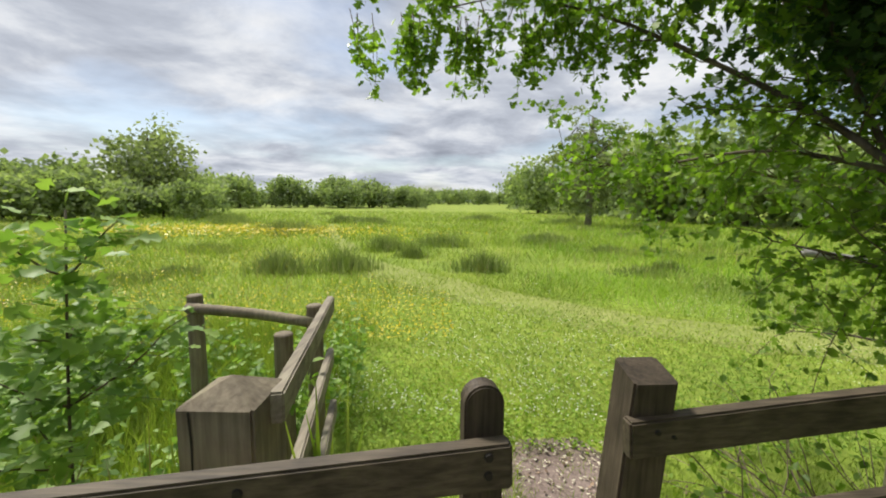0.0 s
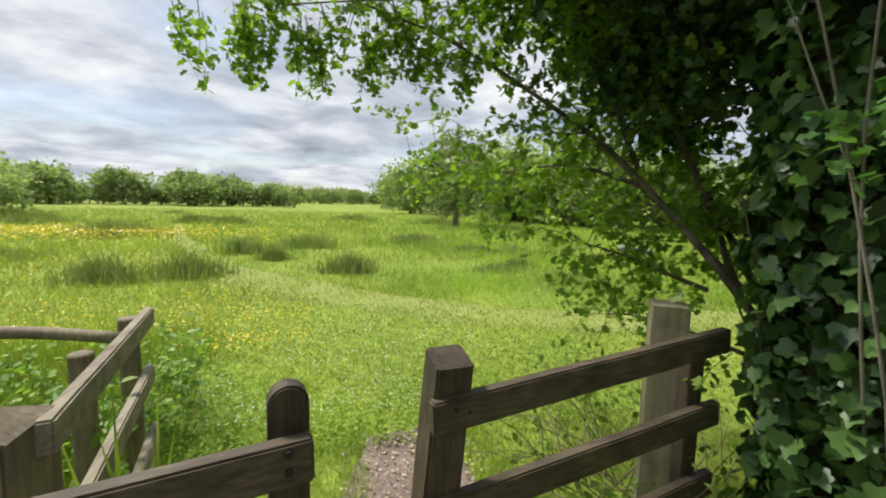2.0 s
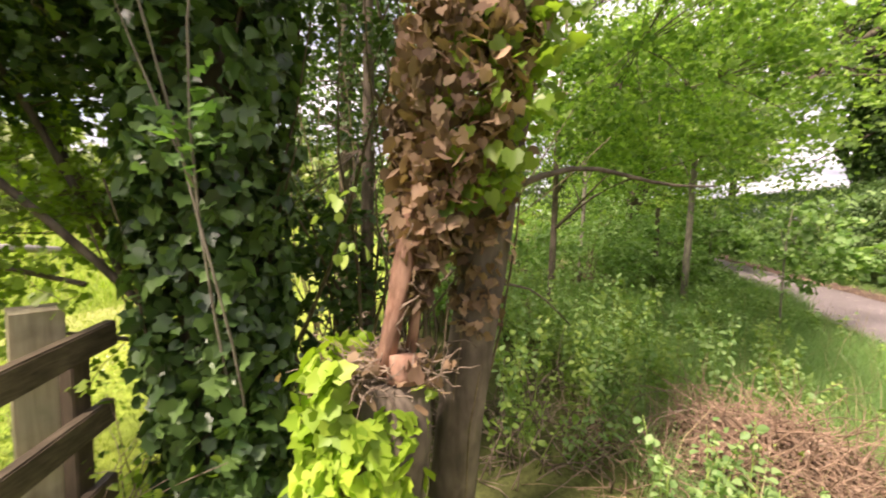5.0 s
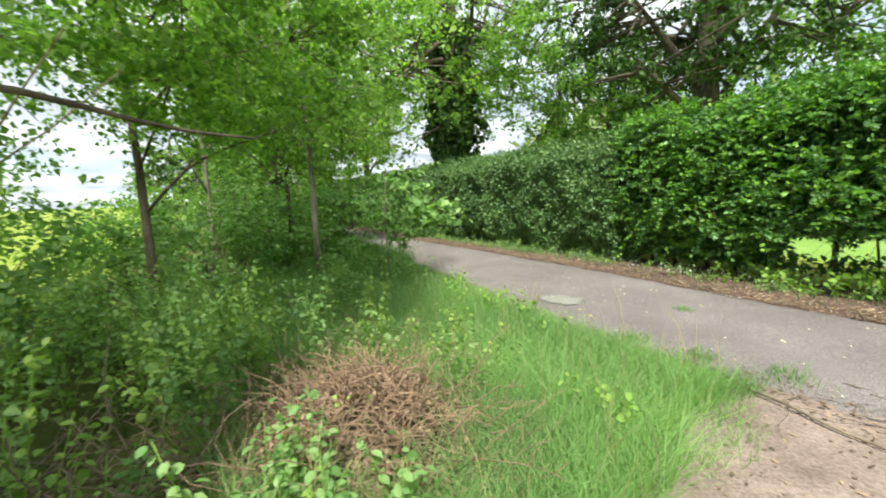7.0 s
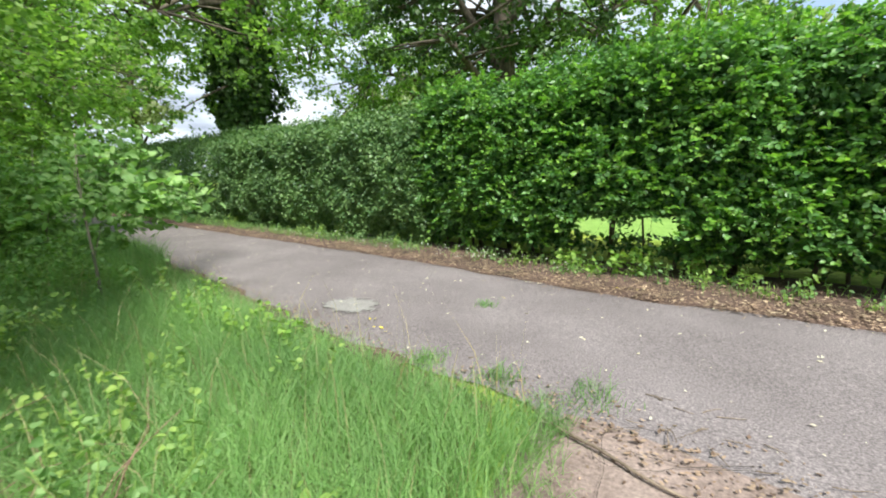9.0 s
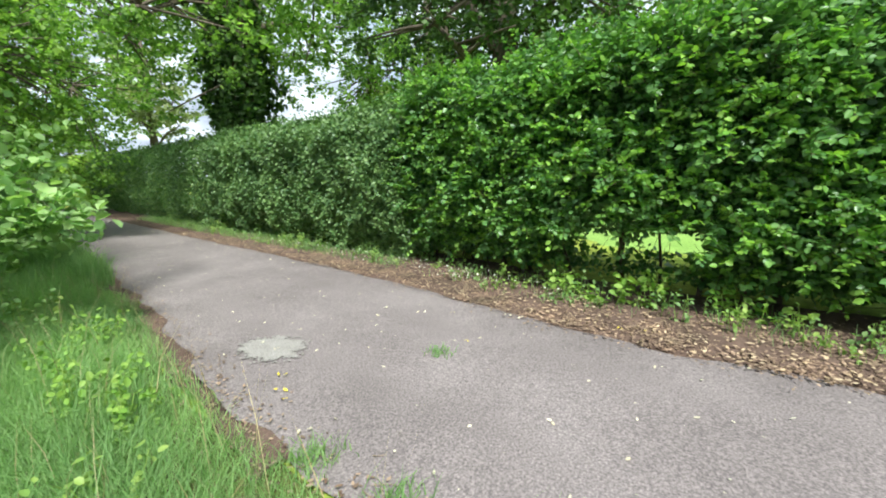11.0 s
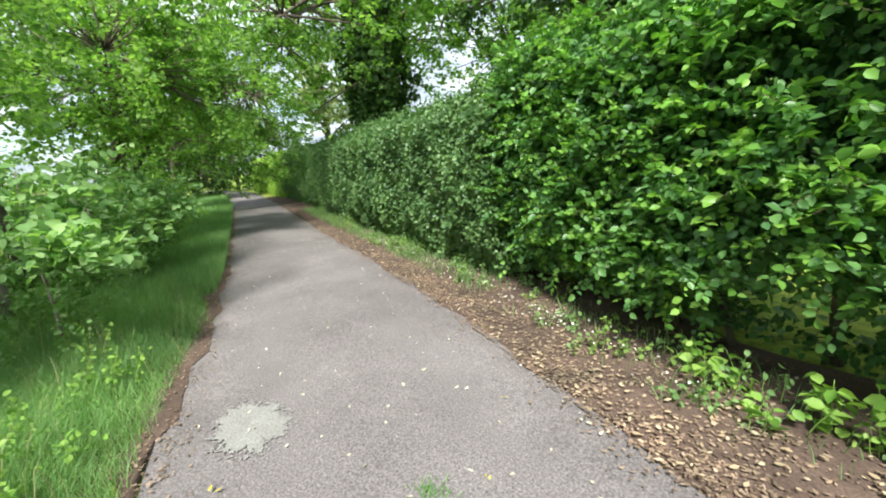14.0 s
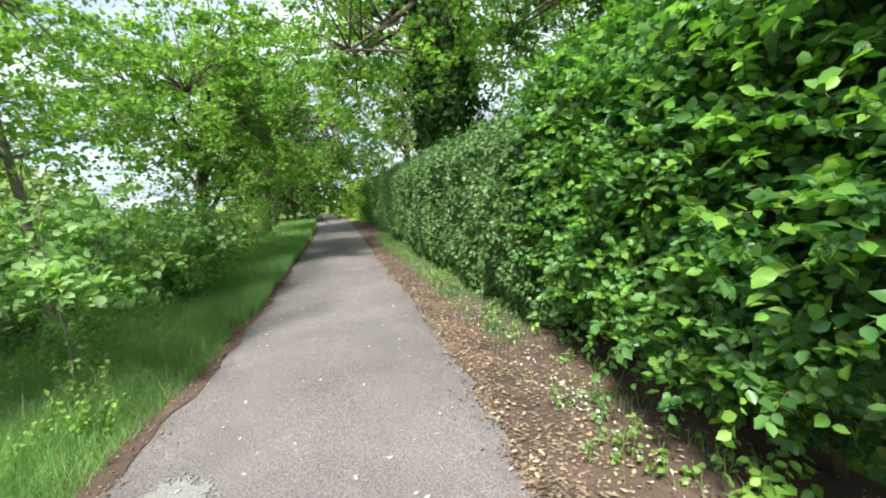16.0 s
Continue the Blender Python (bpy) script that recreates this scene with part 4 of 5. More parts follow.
def build_ivy_stump():
    t = thing("ivy_covered_stump", (1.68, 0.10, 0), "stump covered in bright young ivy with torn dead stems on top", "stump")
    tubes("stump", [(smooth_line([(0.05, -0.02, -0.05), (0.03, -0.03, 0.5), (0.0, -0.06, 1.0)], 6), 0.20, 0.13)], M["bark"], t, 10, wob=0.08)
    n = 1400
    z = 1.10 * rng.uniform(size=n) ** 0.8
    ang = rng.uniform(0, 2 * np.pi, n)
    rad = (0.27 - 0.10 * z) * (1 + 0.25 * soft_noise(np.stack([np.cos(ang) * 2, z * 3], 1), 1.3, 4)) * rng.uniform(0.75, 1.05, n)
    out = np.stack([np.cos(ang), np.sin(ang), 0.2 + 0 * ang], 1)
    p = np.stack([np.cos(ang) * rad - 0.03, np.sin(ang) * rad + 0.04, z], 1)
    top = (z > 0.93) & (p[:, 1] < 0.06)
    leaves("young_ivy", p[~top], 0.062, "ivy", M["ivy_new"], t, face=out[~top], facing=0.6, droop=0.4, spread=0.45)
    frag = [(wander(np.array([0.0, -0.02, 1.02]) + rng.normal(size=3) * np.array([0.08, 0.10, 0.03]), unit(rng.normal(size=3) * np.array([1, 1, 0.4])), rng.uniform(0.05, 0.15), 5, 0.35), 0.0028, 0.0014) for _ in range(260)]
    tubes("torn_tangle", frag, M["dead_twig"], t, 4, "tangle of torn dry ivy stems")
    dl = np.array([0.0, -0.03, 1.02]) + rng.normal(size=(110, 3)) * np.array([0.09, 0.11, 0.035])
    leaves("dead_leaves", dl, 0.045, "ivy", M["ivy_dead"], t, facing=0.3)
    tubes("sawn_knob", [(smooth_line([(-0.06, -0.10, 1.00), (-0.055, -0.10, 1.05), (-0.05, -0.10, 1.085)], 4), 0.052, 0.046)], M["bark_red"], t, 12, "sawn end of the thick ivy stem", wob=0.05)
    sp = leaf_points([(smooth_line([(-0.05, -0.14, 0.98), (-0.12, -0.22, 1.02)], 4), 0, 0)], 40, 0.02)
    leaves("sprig", sp, 0.04, "ivy", M["ivy_new"], t, facing=0.6, kind="stuff")


build_dead_ivy()
build_ivy_stump()


# ---- hedges along the path ----
def face_y(x, off):
    return along(PATH_R, x) - off


def hedge_side(x, z, off, lumps, top, under):
    """How far back the hedge's face stands at a height: drawn in at the foot, bulging, rounded over at the top."""
    f = np.clip(z / top, 0, 1)
    bump = np.array([lumps * noise.noise(Vector((a * 0.8, b * 0.8, 3))) + lumps * noise.noise(Vector((a * 2.2, b * 2.2, 8))) + 0.5 * lumps * noise.noise(Vector((a * 6, b * 6, 1))) for a, b in zip(x, z)])
    return face_y(x, off) - under * np.clip((0.36 - f) / 0.36, 0, 1) ** 1.2 - 0.55 * np.clip((f - 0.82) / 0.18, 0, 1) ** 2 + bump


def hedge(name, x0, x1, off, thick, z0, top, n, size, shape, leaf_m, label, lumps=0.22, stems=0, gaps=(), under=0.25, top_m=None, near=None, set_in=0.0):
    """A hedge: leaves thick on the faces and thinner within, woody stems below. near: a stretch of x that gets most leaves."""
    t = thing(name, (x0, face_y(x0, off), 0), label, "hedge")
    o = np.array([x0, face_y(x0, off), 0])

    def spots(k, deep):
        x = rng.uniform(x0, x1, k)
        if near:
            x = np.where(rng.uniform(size=k) < 0.5, rng.uniform(near[0], near[1], k), x)
        z = rng.uniform(z0, top, k)
        y = hedge_side(x, z, off, lumps, top, under) - set_in - thick * deep(k)
        z = z + np.where(z > 0.8 * top, 0.5 * lumps, 0) * np.array([noise.noise(Vector((a * 1.3, 4, 2))) for a in x])
        ok = np.ones(k, bool)
        for gx, gw, gz, gh in gaps:
            ok &= ((x - gx) / gw) ** 2 + ((z - gz) / gh) ** 2 > rng.uniform(0.6, 1.2, k)
        return np.stack([x, y, z], 1)[ok] - o

    leaves("foliage", spots(n, lambda k: 0.30 * rng.uniform(size=k) ** 1.4), size, shape, leaf_m, t, face=(0.05, 0.45, 0.9), facing=0.45, droop=0.35, spread=0.45)
    leaves("inner_foliage", spots(n // 2, lambda k: rng.uniform(0.25, 1.0, k)), size * 1.75, "diamond", M["hedge"], t, face=(0, 0, 1), facing=0.3)
    k = n // 4
    x = rng.uniform(x0, x1, k)
    cap = np.stack([x, face_y(x, off) - 0.40 - rng.uniform(0, thick, k), top + 0.07 * rng.normal(size=k) + lumps * 0.9 * np.array([noise.noise(Vector((2.2 * a, 3, 9))) for a in x])], 1) - o
    leaves("top_growth", cap, size, shape, top_m or leaf_m, t, facing=0.6)
    tw = []
    for i in range(stems):
        x = x0 + (x1 - x0) * (i + rng.uniform()) / stems
        b = np.array([x, face_y(x, off) - rng.uniform(0.6, 1.1), -0.05]) - o
        tw.append((wander(b, (rng.normal() * 0.16, rng.normal() * 0.12, 1), rng.uniform(1.2, top * 0.8), 7, 0.07), rng.uniform(0.014, 0.05), 0.006))
    for l in tw[:46]:
        tubes("stem", [l], M["bark"], t, 7)
    br = twiggy(tw, 5, 0.45, 0.004) if tw else []
    if br:
        tubes("twig_growth", br, M["twig"], t, 4, kind="stuff")
    return t


def hedge_shoots(t, x0, x1, n, off, lumps, z0, top, under, length, size, gaps=()):
    """Leafy shoots standing out of a loose hedge: two rows of leaves along each, paler towards the tip."""
    o = np.array(t.location)
    x, z = rng.uniform(x0, x1, n), rng.uniform(z0, top, n)
    keep = np.ones(n, bool)
    for gx, gw, gz, gh in gaps:
        keep &= ((x - gx) / gw) ** 2 + ((z - gz) / gh) ** 2 > 1.0
    keep &= np.array([noise.noise(Vector((a * 1.7, b * 1.7, 12))) for a, b in zip(x, z)]) > -0.28
    x, z = x[keep], z[keep]
    n = len(x)
    base = np.stack([x, hedge_side(x, z, off, lumps, top, under) - 0.16, z], 1) - o
    d = unit(np.stack([0.75 * rng.normal(size=n), 0.75 + 0.4 * rng.normal(size=n), 0.45 + 0.6 * rng.normal(size=n)], 1))
    ln = length * rng.uniform(0.5, 1.35, n)
    m = 13
    s = np.tile(np.linspace(0.18, 1.0, m), n)
    k = np.repeat(np.arange(n), m)
    p = base[k] + d[k] * (s * ln[k])[:, None] + np.array([0, 0, -0.20]) * (s ** 2 * ln[k])[:, None]
    flat = unit(np.cross(d, np.array([0, 0, 1.0])))
    side = np.where(np.arange(n * m) % 2, 1.0, -1.0)[:, None] * flat[k] + 0.55 * d[k]
    nrm = unit(np.cross(flat, d))[k] + np.array([0, 0.25, 0.2])
    fresh = (rng.uniform(size=n) < 0.55)[k] & (s > rng.uniform(0.25, 0.8, n)[k])
    leaves("shoot_leaves", p[~fresh], size, "oval", M["hedge_mid"], t, face=nrm[~fresh], facing=0.6, droop=0.3, spread=0.35, run=side[~fresh], kind="stuff")
    leaves("fresh_shoot_leaves", p[fresh], size * 0.95, "oval", M["hedge_new"], t, face=nrm[fresh], facing=0.6, droop=0.25, spread=0.35, run=side[fresh], kind="stuff")
    w = [(np.stack([base[i], base[i] + d[i] * 0.5 * ln[i] + np.array([0, 0, -0.05 * ln[i]]), base[i] + d[i] * ln[i] + np.array([0, 0, -0.2 * ln[i]])]), 0.004, 0.0015) for i in range(0, n, 2)]
    tubes("shoot_wood", w, M["twig"], t, 3, kind="stuff")


GAPS = [(1.85, 0.50, 0.50, 0.27), (1.12, 0.42, 0.54, 0.28), (3.0, 0.22, 0.60, 0.12), (-1.6, 0.35, 0.40, 0.16)]
loose = hedge("loose_hedge", -8, 4.9, 0.80, 1.4, 0.20, 2.75, 60000, 0.060, "oval", M["hedge"], "tall unclipped green hedge with fresh pale shoots", 0.26, 44, GAPS, 0.62, M["hedge_new"], (-2.2, 4.9), 0.10)
hedge_shoots(loose, -2.4, 4.9, 3900, 0.80, 0.26, 0.34, 2.85, 0.62, 0.36, 0.062, GAPS)
hedge("clipped_hedge", 4.85, 27, 0.72, 1.4, 0.05, 2.55, 100000, 0.055, "diamond", M["clipped"], "neatly clipped dense green hedge beside the path", 0.15, 40, (), 0.30, M["clipped"], (4.85, 12))
hedge("sunlit_hedge", 27, 43, 0.62, 1.5, 0.05, 2.75, 26000, 0.085, "diamond", M["sunlit"], "clipped hedge further along the path, sunlight put into its leaf colour", 0.12, 0, (), 0.1, M["sunlit"])

# ---- trees beside the path ----
ivyt = ivy_column("ivy_covered_oak", (13.1, -11.6, 0), (13.6, -12.1, 8.0), 0.60, 1.0, 11000, 0.15, M["tree_dark"], "big oak trunk clad in dark ivy behind the clipped hedge", 0.75)
tree("oak_tree", (13.3, -11.9, 0), 10, 0.35, ((0.3, 0.2, 7.2), (4.9, 4.4, 3.4)), 300, 100, 0.13, 0.42, M["tree"], M["bark"], "broad oak crown with fresh green leaves over the hedge", limbs=12, shell=0.35, start=0.4)
tree("holm_oak_tree", (4.3, -11.6, 0), 8, 0.34, ((0.3, 0.3, 5.8), (3.6, 2.7, 2.7)), 230, 100, 0.10, 0.34, M["tree_dark"], M["bark"], "dark evergreen oak standing behind the hedge", limbs=10, shell=0.3)
tree("lime_tree", (9.0, -16, 0), 7, 0.25, ((0, 1.0, 4.2), (3.2, 2.4, 2.4)), 190, 100, 0.11, 0.38, M["tree"], M["bark"], "pale green broadleaf tree beyond the hedge", shell=0.3)
tree("lime_tree", (1.5, -17, 0), 8, 0.25, ((0, 1.0, 5.0), (3.5, 2.4, 2.6)), 180, 100, 0.12, 0.4, M["tree"], M["bark"], "pale green broadleaf tree beyond the hedge", shell=0.3)
tree("pine_tree", (27, -15.5, 0), 9, 0.25, ((0, 0, 6.0), (2.2, 2.2, 3.2)), 70, 60, 0.22, 0.4, M["far_grey"], M["bark"], "tall greyish pine far behind the hedge", shell=0.2)
tree("path_oak_tree", (13.4, -4.7, 0), 6.0, 0.17, ((0.0, -0.7, 4.3), (3.4, 2.6, 2.3)), 320, 100, 0.095, 0.30, M["tree"], M["bark"], "spreading dark-limbed tree leaning over the footpath", lean=(0.5, -1.0), limbs=12, shell=0.25, start=0.12)
tree("path_oak_tree", (22, -6.4, 0), 7, 0.22, ((0, -2.2, 5.2), (4.4, 4.2, 4.2)), 340, 90, 0.135, 0.4, M["tree"], M["bark"], "spreading dark-limbed tree leaning over the footpath", lean=(0.3, -1.2), limbs=10, shell=0.25, start=0.12)
tree("path_oak_tree", (34, -7.2, 0), 7, 0.22, ((1, -1.6, 3.8), (4.5, 3.6, 3.8)), 200, 100, 0.16, 0.5, M["tree_dark"], M["bark"], "dark tree where the footpath bends", lean=(0.3, -1.2), limbs=8, shell=0.25, start=0.12)
tree("slender_ash_tree", (7.6, -3.75, 0), 5.5, 0.055, ((-0.3, 0.3, 3.7), (2.3, 2.0, 1.8)), 150, 105, 0.068, 0.28, M["tree"], M["bark_pale"], "slender pale-stemmed tree with airy leaves by the verge", limbs=9, shell=0.25, lean=(-0.3, 0.1))
for x, y in ((6.2, -4.35), (9.2, -5.0)):
    tree("hazel_sapling", (x, y, 0), 1.8, 0.016, ((-0.1, -0.25, 1.3), (0.80, 0.50, 0.50)), 46, 36, 0.085, 0.17, M["shrub"], M["bark_pale"], "slim hazel sapling with broad pale leaves over the verge", limbs=6, shape="oval", shell=0.2, group="hazel saplings")
tree("slender_ash_tree", (9.6, -2.5, 0), 5, 0.05, ((0.2, 0.2, 4.0), (2.2, 2.0, 1.7)), 80, 100, 0.068, 0.30, M["tree"], M["bark_pale"], "slender pale-stemmed tree with airy leaves by the verge", limbs=8, shell=0.25)
tree("field_maple_tree", (6.3, -1.3, 0), 4.2, 0.05, ((-1.2, -0.6, 3.05), (2.1, 1.5, 1.0)), 135, 125, 0.058, 0.26, M["tree"], M["bark"], "young maple with branches spread over the verge", limbs=10, shell=0.2)
tree("field_maple_tree", (7.0, 0.6, 0), 6, 0.10, ((0.4, 0, 3.6), (2.2, 2.0, 2.0)), 80, 85, 0.075, 0.32, M["tree"], M["bark"], "leafy maple closing the wood edge", limbs=10, shell=0.2)
# Dark thicket leaves: the shade behind the ivy is put into their colour.
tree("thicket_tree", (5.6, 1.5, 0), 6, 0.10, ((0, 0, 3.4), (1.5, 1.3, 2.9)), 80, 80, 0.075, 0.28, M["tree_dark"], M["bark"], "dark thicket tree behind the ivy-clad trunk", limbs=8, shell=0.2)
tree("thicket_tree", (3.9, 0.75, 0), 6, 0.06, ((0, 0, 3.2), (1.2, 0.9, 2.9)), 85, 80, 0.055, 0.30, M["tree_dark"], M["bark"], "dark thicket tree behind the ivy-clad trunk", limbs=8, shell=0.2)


def shrub(name, at, radii, clumps, per, leaf, m, label, shape="oval", stems=12, group=""):
    """Arching stems from one root, each ending in level sprays of leaves."""
    t = thing(name, at, label, "shrub", group)
    r = np.array(radii, float)
    d = unit(rng.normal(size=(clumps, 3)))
    c = np.array([0, 0, r[2] * 0.95]) + d * (rng.uniform(0.25, 1.0, clumps) ** 0.6)[:, None] * r * (1 + 0.18 * rng.normal(size=(clumps, 1)))
    c = c[c[:, 2] > 0.1]
    for i in range(stems):
        e = c[rng.integers(0, len(c))]
        tubes("stem", [(smooth_line([(0.1 * rng.normal(), 0.1 * rng.normal(), -0.05), e * np.array([0.35, 0.35, 0.75]), e], 7), 0.014, 0.003)], M["twig"], t, 5)
    k = np.repeat(np.arange(len(c)), 4)
    out = unit(rng.normal(size=(len(k), 3)) * np.array([1, 1, 0.35]) + 0.8 * unit(c * np.array([1, 1, 0.2]))[k])
    kk = np.repeat(np.arange(len(k)), max(2, per // 4))
    q = rng.uniform(0.05, 1.0, len(kk))[:, None]
    w = min(radii) * 0.42
    p = c[k][kk] + out[kk] * q * w + np.array([0, 0, -0.3 * w]) * q ** 2 + rng.normal(size=(len(kk), 3)) * w * 0.10
    leaves("foliage", p[p[:, 2] > 0.02], leaf, shape, m, t, facing=0.9, droop=0.25, spread=0.4)
    return t


# tree_dark marks the shrub behind the trunks, its shade painted as leaf colour.
for x, y, rx, ry, rz, m in ((10.0, -4.6, 1.1, 0.8, 0.95, "shrub"), (12.2, -5.2, 1.2, 0.8, 1.1, "tree"), (8.0, -2.2, 1.0, 1.0, 0.8, "shrub"), (10.6, -3.3, 1.4, 1.1, 1.2, "shrub"), (12.8, -3.6, 1.4, 1.1, 1.0, "tree"), (9.8, -1.2, 1.2, 1.0, 0.8, "shrub"), (13.0, -1.4, 1.4, 1.1, 0.9, "tree"), (16, -2.5, 1.8, 1.4, 1.3, "tree"), (9.0, -4.35, 0.7, 0.6, 0.62, "shrub"), (8.6, -3.2, 0.8, 0.7, 0.75, "shrub"),
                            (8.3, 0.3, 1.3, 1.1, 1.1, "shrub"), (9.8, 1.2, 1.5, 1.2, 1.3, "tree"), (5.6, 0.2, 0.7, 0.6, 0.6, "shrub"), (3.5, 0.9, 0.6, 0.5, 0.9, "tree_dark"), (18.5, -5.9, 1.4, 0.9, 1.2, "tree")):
    shrub("shrub", (x, y, 0), (rx, ry, rz), int(50 + 40 * rx), 26, 0.085, M[m], "leafy green shrub in the undergrowth by the verge" if m != "tree_dark" else "dark shrub behind the trunks, shade put into its leaf colour", group="verge shrubs")

snag = tubes("broken_stem", [(smooth_line([(8.75, -3.72, -0.05), (8.78, -3.73, 0.9), (8.77, -3.7, 1.75)], 6), 0.055, 0.045)], M["bark"], None, 9, wob=0.08)
tagged(snag, "broken dead stem standing in the undergrowth", "tree stump")


# ---- verge growth ----
def right_of_track(p):
    clear = ((p[:, 0] - 2.78) / 0.66) ** 2 + ((p[:, 1] + 2.0) / 0.62) ** 2 > 0.7 + 0.5 * rng.uniform(size=len(p))
    return clear & (p[:, 0] > 1.42 + 0.10 * np.sin(3 * p[:, 1])) & (p[:, 1] > along(PATH_L, p[:, 0]) + 0.03 + 0.10 * rng.uniform(size=len(p)))


q = scatter(110000, (1.0, 8.5, -5.6, -1.2), right_of_track)
brown = np.exp(-(((q[:, 0] - 3.1) / 0.95) ** 2 + ((q[:, 1] + 2.0) / 0.8) ** 2))
q = q[rng.uniform(size=len(q)) > brown * 0.95]
near = np.clip((q[:, 1] - along(PATH_L, q[:, 0])) / 0.6, 0.40, 1)
tagged(blades("verge_grass", q, 0.30 * near, 0.0042, M["grass_tall"], lean=0.85, z=0.0, kind="stuff"), "long soft green verge grass beside the path", "grass")
x = 7.5 * (40 / 7.5) ** rng.uniform(size=30000)
q = np.stack([x, along(PATH_L, x) + 0.06 + 2.3 * rng.uniform(size=30000) ** 1.2], 1)
tagged(blades("far_verge_grass", q, 0.36, 0.008 * np.clip(q[:, 0] / 8, 1, 3), M["grass_tall"], lean=0.5, kind="stuff"), "long green verge grass further along the path", "grass")
q = scatter(900, (1.3, 8, -5.4, -1.2), right_of_track)
tagged(blades("seed_stalks", q, 0.55, 0.004, M["straw"], lean=0.4, kind="stuff"), "thin dry seeding grass stalks", "grass")


def bramble_patch():
    t = thing("dead_bramble", (2.78, -2.0, 0), "tangle of dead brown bramble stems and leaves on the verge", "bramble")
    tw = []
    for _ in range(1500):
        a = np.array([rng.normal() * 0.42, rng.normal() * 0.38, 0.0])
        a[2] = rng.uniform(0.0, 0.34) * math.exp(-2.0 * float(a @ a))
        tw.append((wander(a, (rng.normal(), rng.normal(), 0.45), rng.uniform(0.2, 0.7), 6, 0.30, -0.12), rng.uniform(0.0025, 0.0055), 0.0014))
    tubes("cane_tangle", tw, M["bramble"], t, 4)
    xy = rng.normal(size=(4200, 2)) * (0.46, 0.42)
    p = np.column_stack([xy, 0.02 + rng.uniform(0.0, 0.36, 4200) * np.exp(-2.0 * (xy ** 2).sum(1))])
    leaves("dead_leaves", p, 0.034, "flat", M["litter"], t, facing=0.4, kind="stuff")


bramble_patch()


def herb(name, at, h, n, size, m, label, shape="oval", group=""):
    """A leafy upright plant: stems with leaves in tiers."""
    t = thing(name, at, label, "plant", group)
    st_, pts = [], []
    for _ in range(n):
        l = wander((0.07 * rng.normal(), 0.07 * rng.normal(), 0), (0.18 * rng.normal(), 0.18 * rng.normal(), 1), h * rng.uniform(0.6, 1.15), 6, 0.10)
        st_.append((l, 0.004, 0.002))
        pts.append(leaf_points([(l, 0, 0)], 46, size * 0.55))
    for l in st_:
        tubes("stem", [l], M["herb"], t, 4)
    leaves("leaves", np.concatenate(pts), size, shape, m, t, facing=0.8, droop=0.2)
    return t


for x, y, h, n, m in ((3.5, -4.35, 0.40, 9, "lime"), (3.8, -4.2, 0.35, 9, "lime"), (5.0, -4.75, 0.42, 9, "lime"), (1.75, -3.1, 0.34, 5, "lime"), (2.0, -3.3, 0.30, 4, "herb"), (4.35, -4.35, 0.42, 6, "lime"), (4.75, -4.45, 0.38, 5, "lime"), (4.1, -4.55, 0.25, 4, "lime"), (2.9, -4.0, 0.3, 5, "herb"), (3.6, -3.6, 0.4, 6, "herb"),
                      (2.3, -1.5, 0.35, 6, "herb"), (2.6, -2.0, 0.32, 5, "herb"), (3.9, -2.9, 0.5, 6, "herb"), (4.4, -2.1, 0.5, 7, "shrub"), (5.2, -3.6, 0.45, 6, "herb"), (3.4, -1.4, 0.5, 7, "shrub"), (2.9, -0.9, 0.4, 6, "shrub"), (5.6, -4.7, 0.4, 5, "herb")):
    herb("verge_plant", (x, y, 0), h, n, 0.045, M[m], "bright lime-green leafy plant on the verge" if m == "lime" else "green leafy weed among the verge grass", group="verge plants")

# foot of the hedge: low plants, white flowers and litter
for i, x in enumerate(np.r_[rng.uniform(-3, 4.6, 46), rng.uniform(4.8, 16, 50)]):
    y = face_y(x, (0.45 if x < 4.7 else 0.35) + 0.65 * rng.uniform())
    herb("hedge_foot_plant", (x, y, 0.02), rng.uniform(0.10, 0.30), 4, 0.042, M["shrub"] if i % 3 else M["herb"], "small green weed growing in the leaf mould under the hedge", group="hedge foot plants")
for x, y in ((2.25, -8.12), (1.95, -8.0), (1.42, -7.95), (1.2, -7.9), (0.6, -7.95), (0.2, -7.85), (1.7, -7.75)):
    herb("hedge_foot_plant", (x, y, 0.02), rng.uniform(0.24, 0.40), 3, 0.075, M["lime"], "broad-leaved bright green seedling in the leaf mould", group="hedge foot plants")
p = np.concatenate([np.stack([rng.normal(3.45, 0.16, 60), rng.normal(-8.02, 0.06, 60), rng.uniform(0.05, 0.22, 60)], 1), np.stack([x := rng.uniform(2.0, 9, 260), face_y(x, 0.4 + 0.3 * rng.uniform(size=260)), rng.uniform(0.05, 0.2, 260)], 1)])
tagged(leaves("hedge_foot_flowers", p, 0.022, "diamond", M["white_petal"], facing=1.0, kind="stuff"), "tiny white flowers at the foot of the hedge", "flowers")
x = rng.uniform(-5, 18, 16000)
q = np.stack([x, face_y(x, 0.35 + rng.uniform(size=16000) * 0.9)], 1)
tagged(blades("hedge_foot_grass", q[rng.uniform(size=16000) < np.where(q[:, 0] < 4.8, 0.10, 0.55) + 0.5 * soft_noise(q, 1.3, 3)], 0.15, 0.006, M["grass_tall"], lean=0.6, z=0.02, kind="stuff"), "thin grass tufts at the hedge foot", "grass")
x = np.r_[rng.uniform(-1, 7, 15000), rng.uniform(-6, 20, 9000)]
off = np.abs(rng.normal(0.28, 0.55, 24000)) - 0.14
p = np.stack([x, face_y(x, off), np.where(off < 0.02, 0.028, 0.037) + 0.010 * rng.uniform(size=24000)], 1)
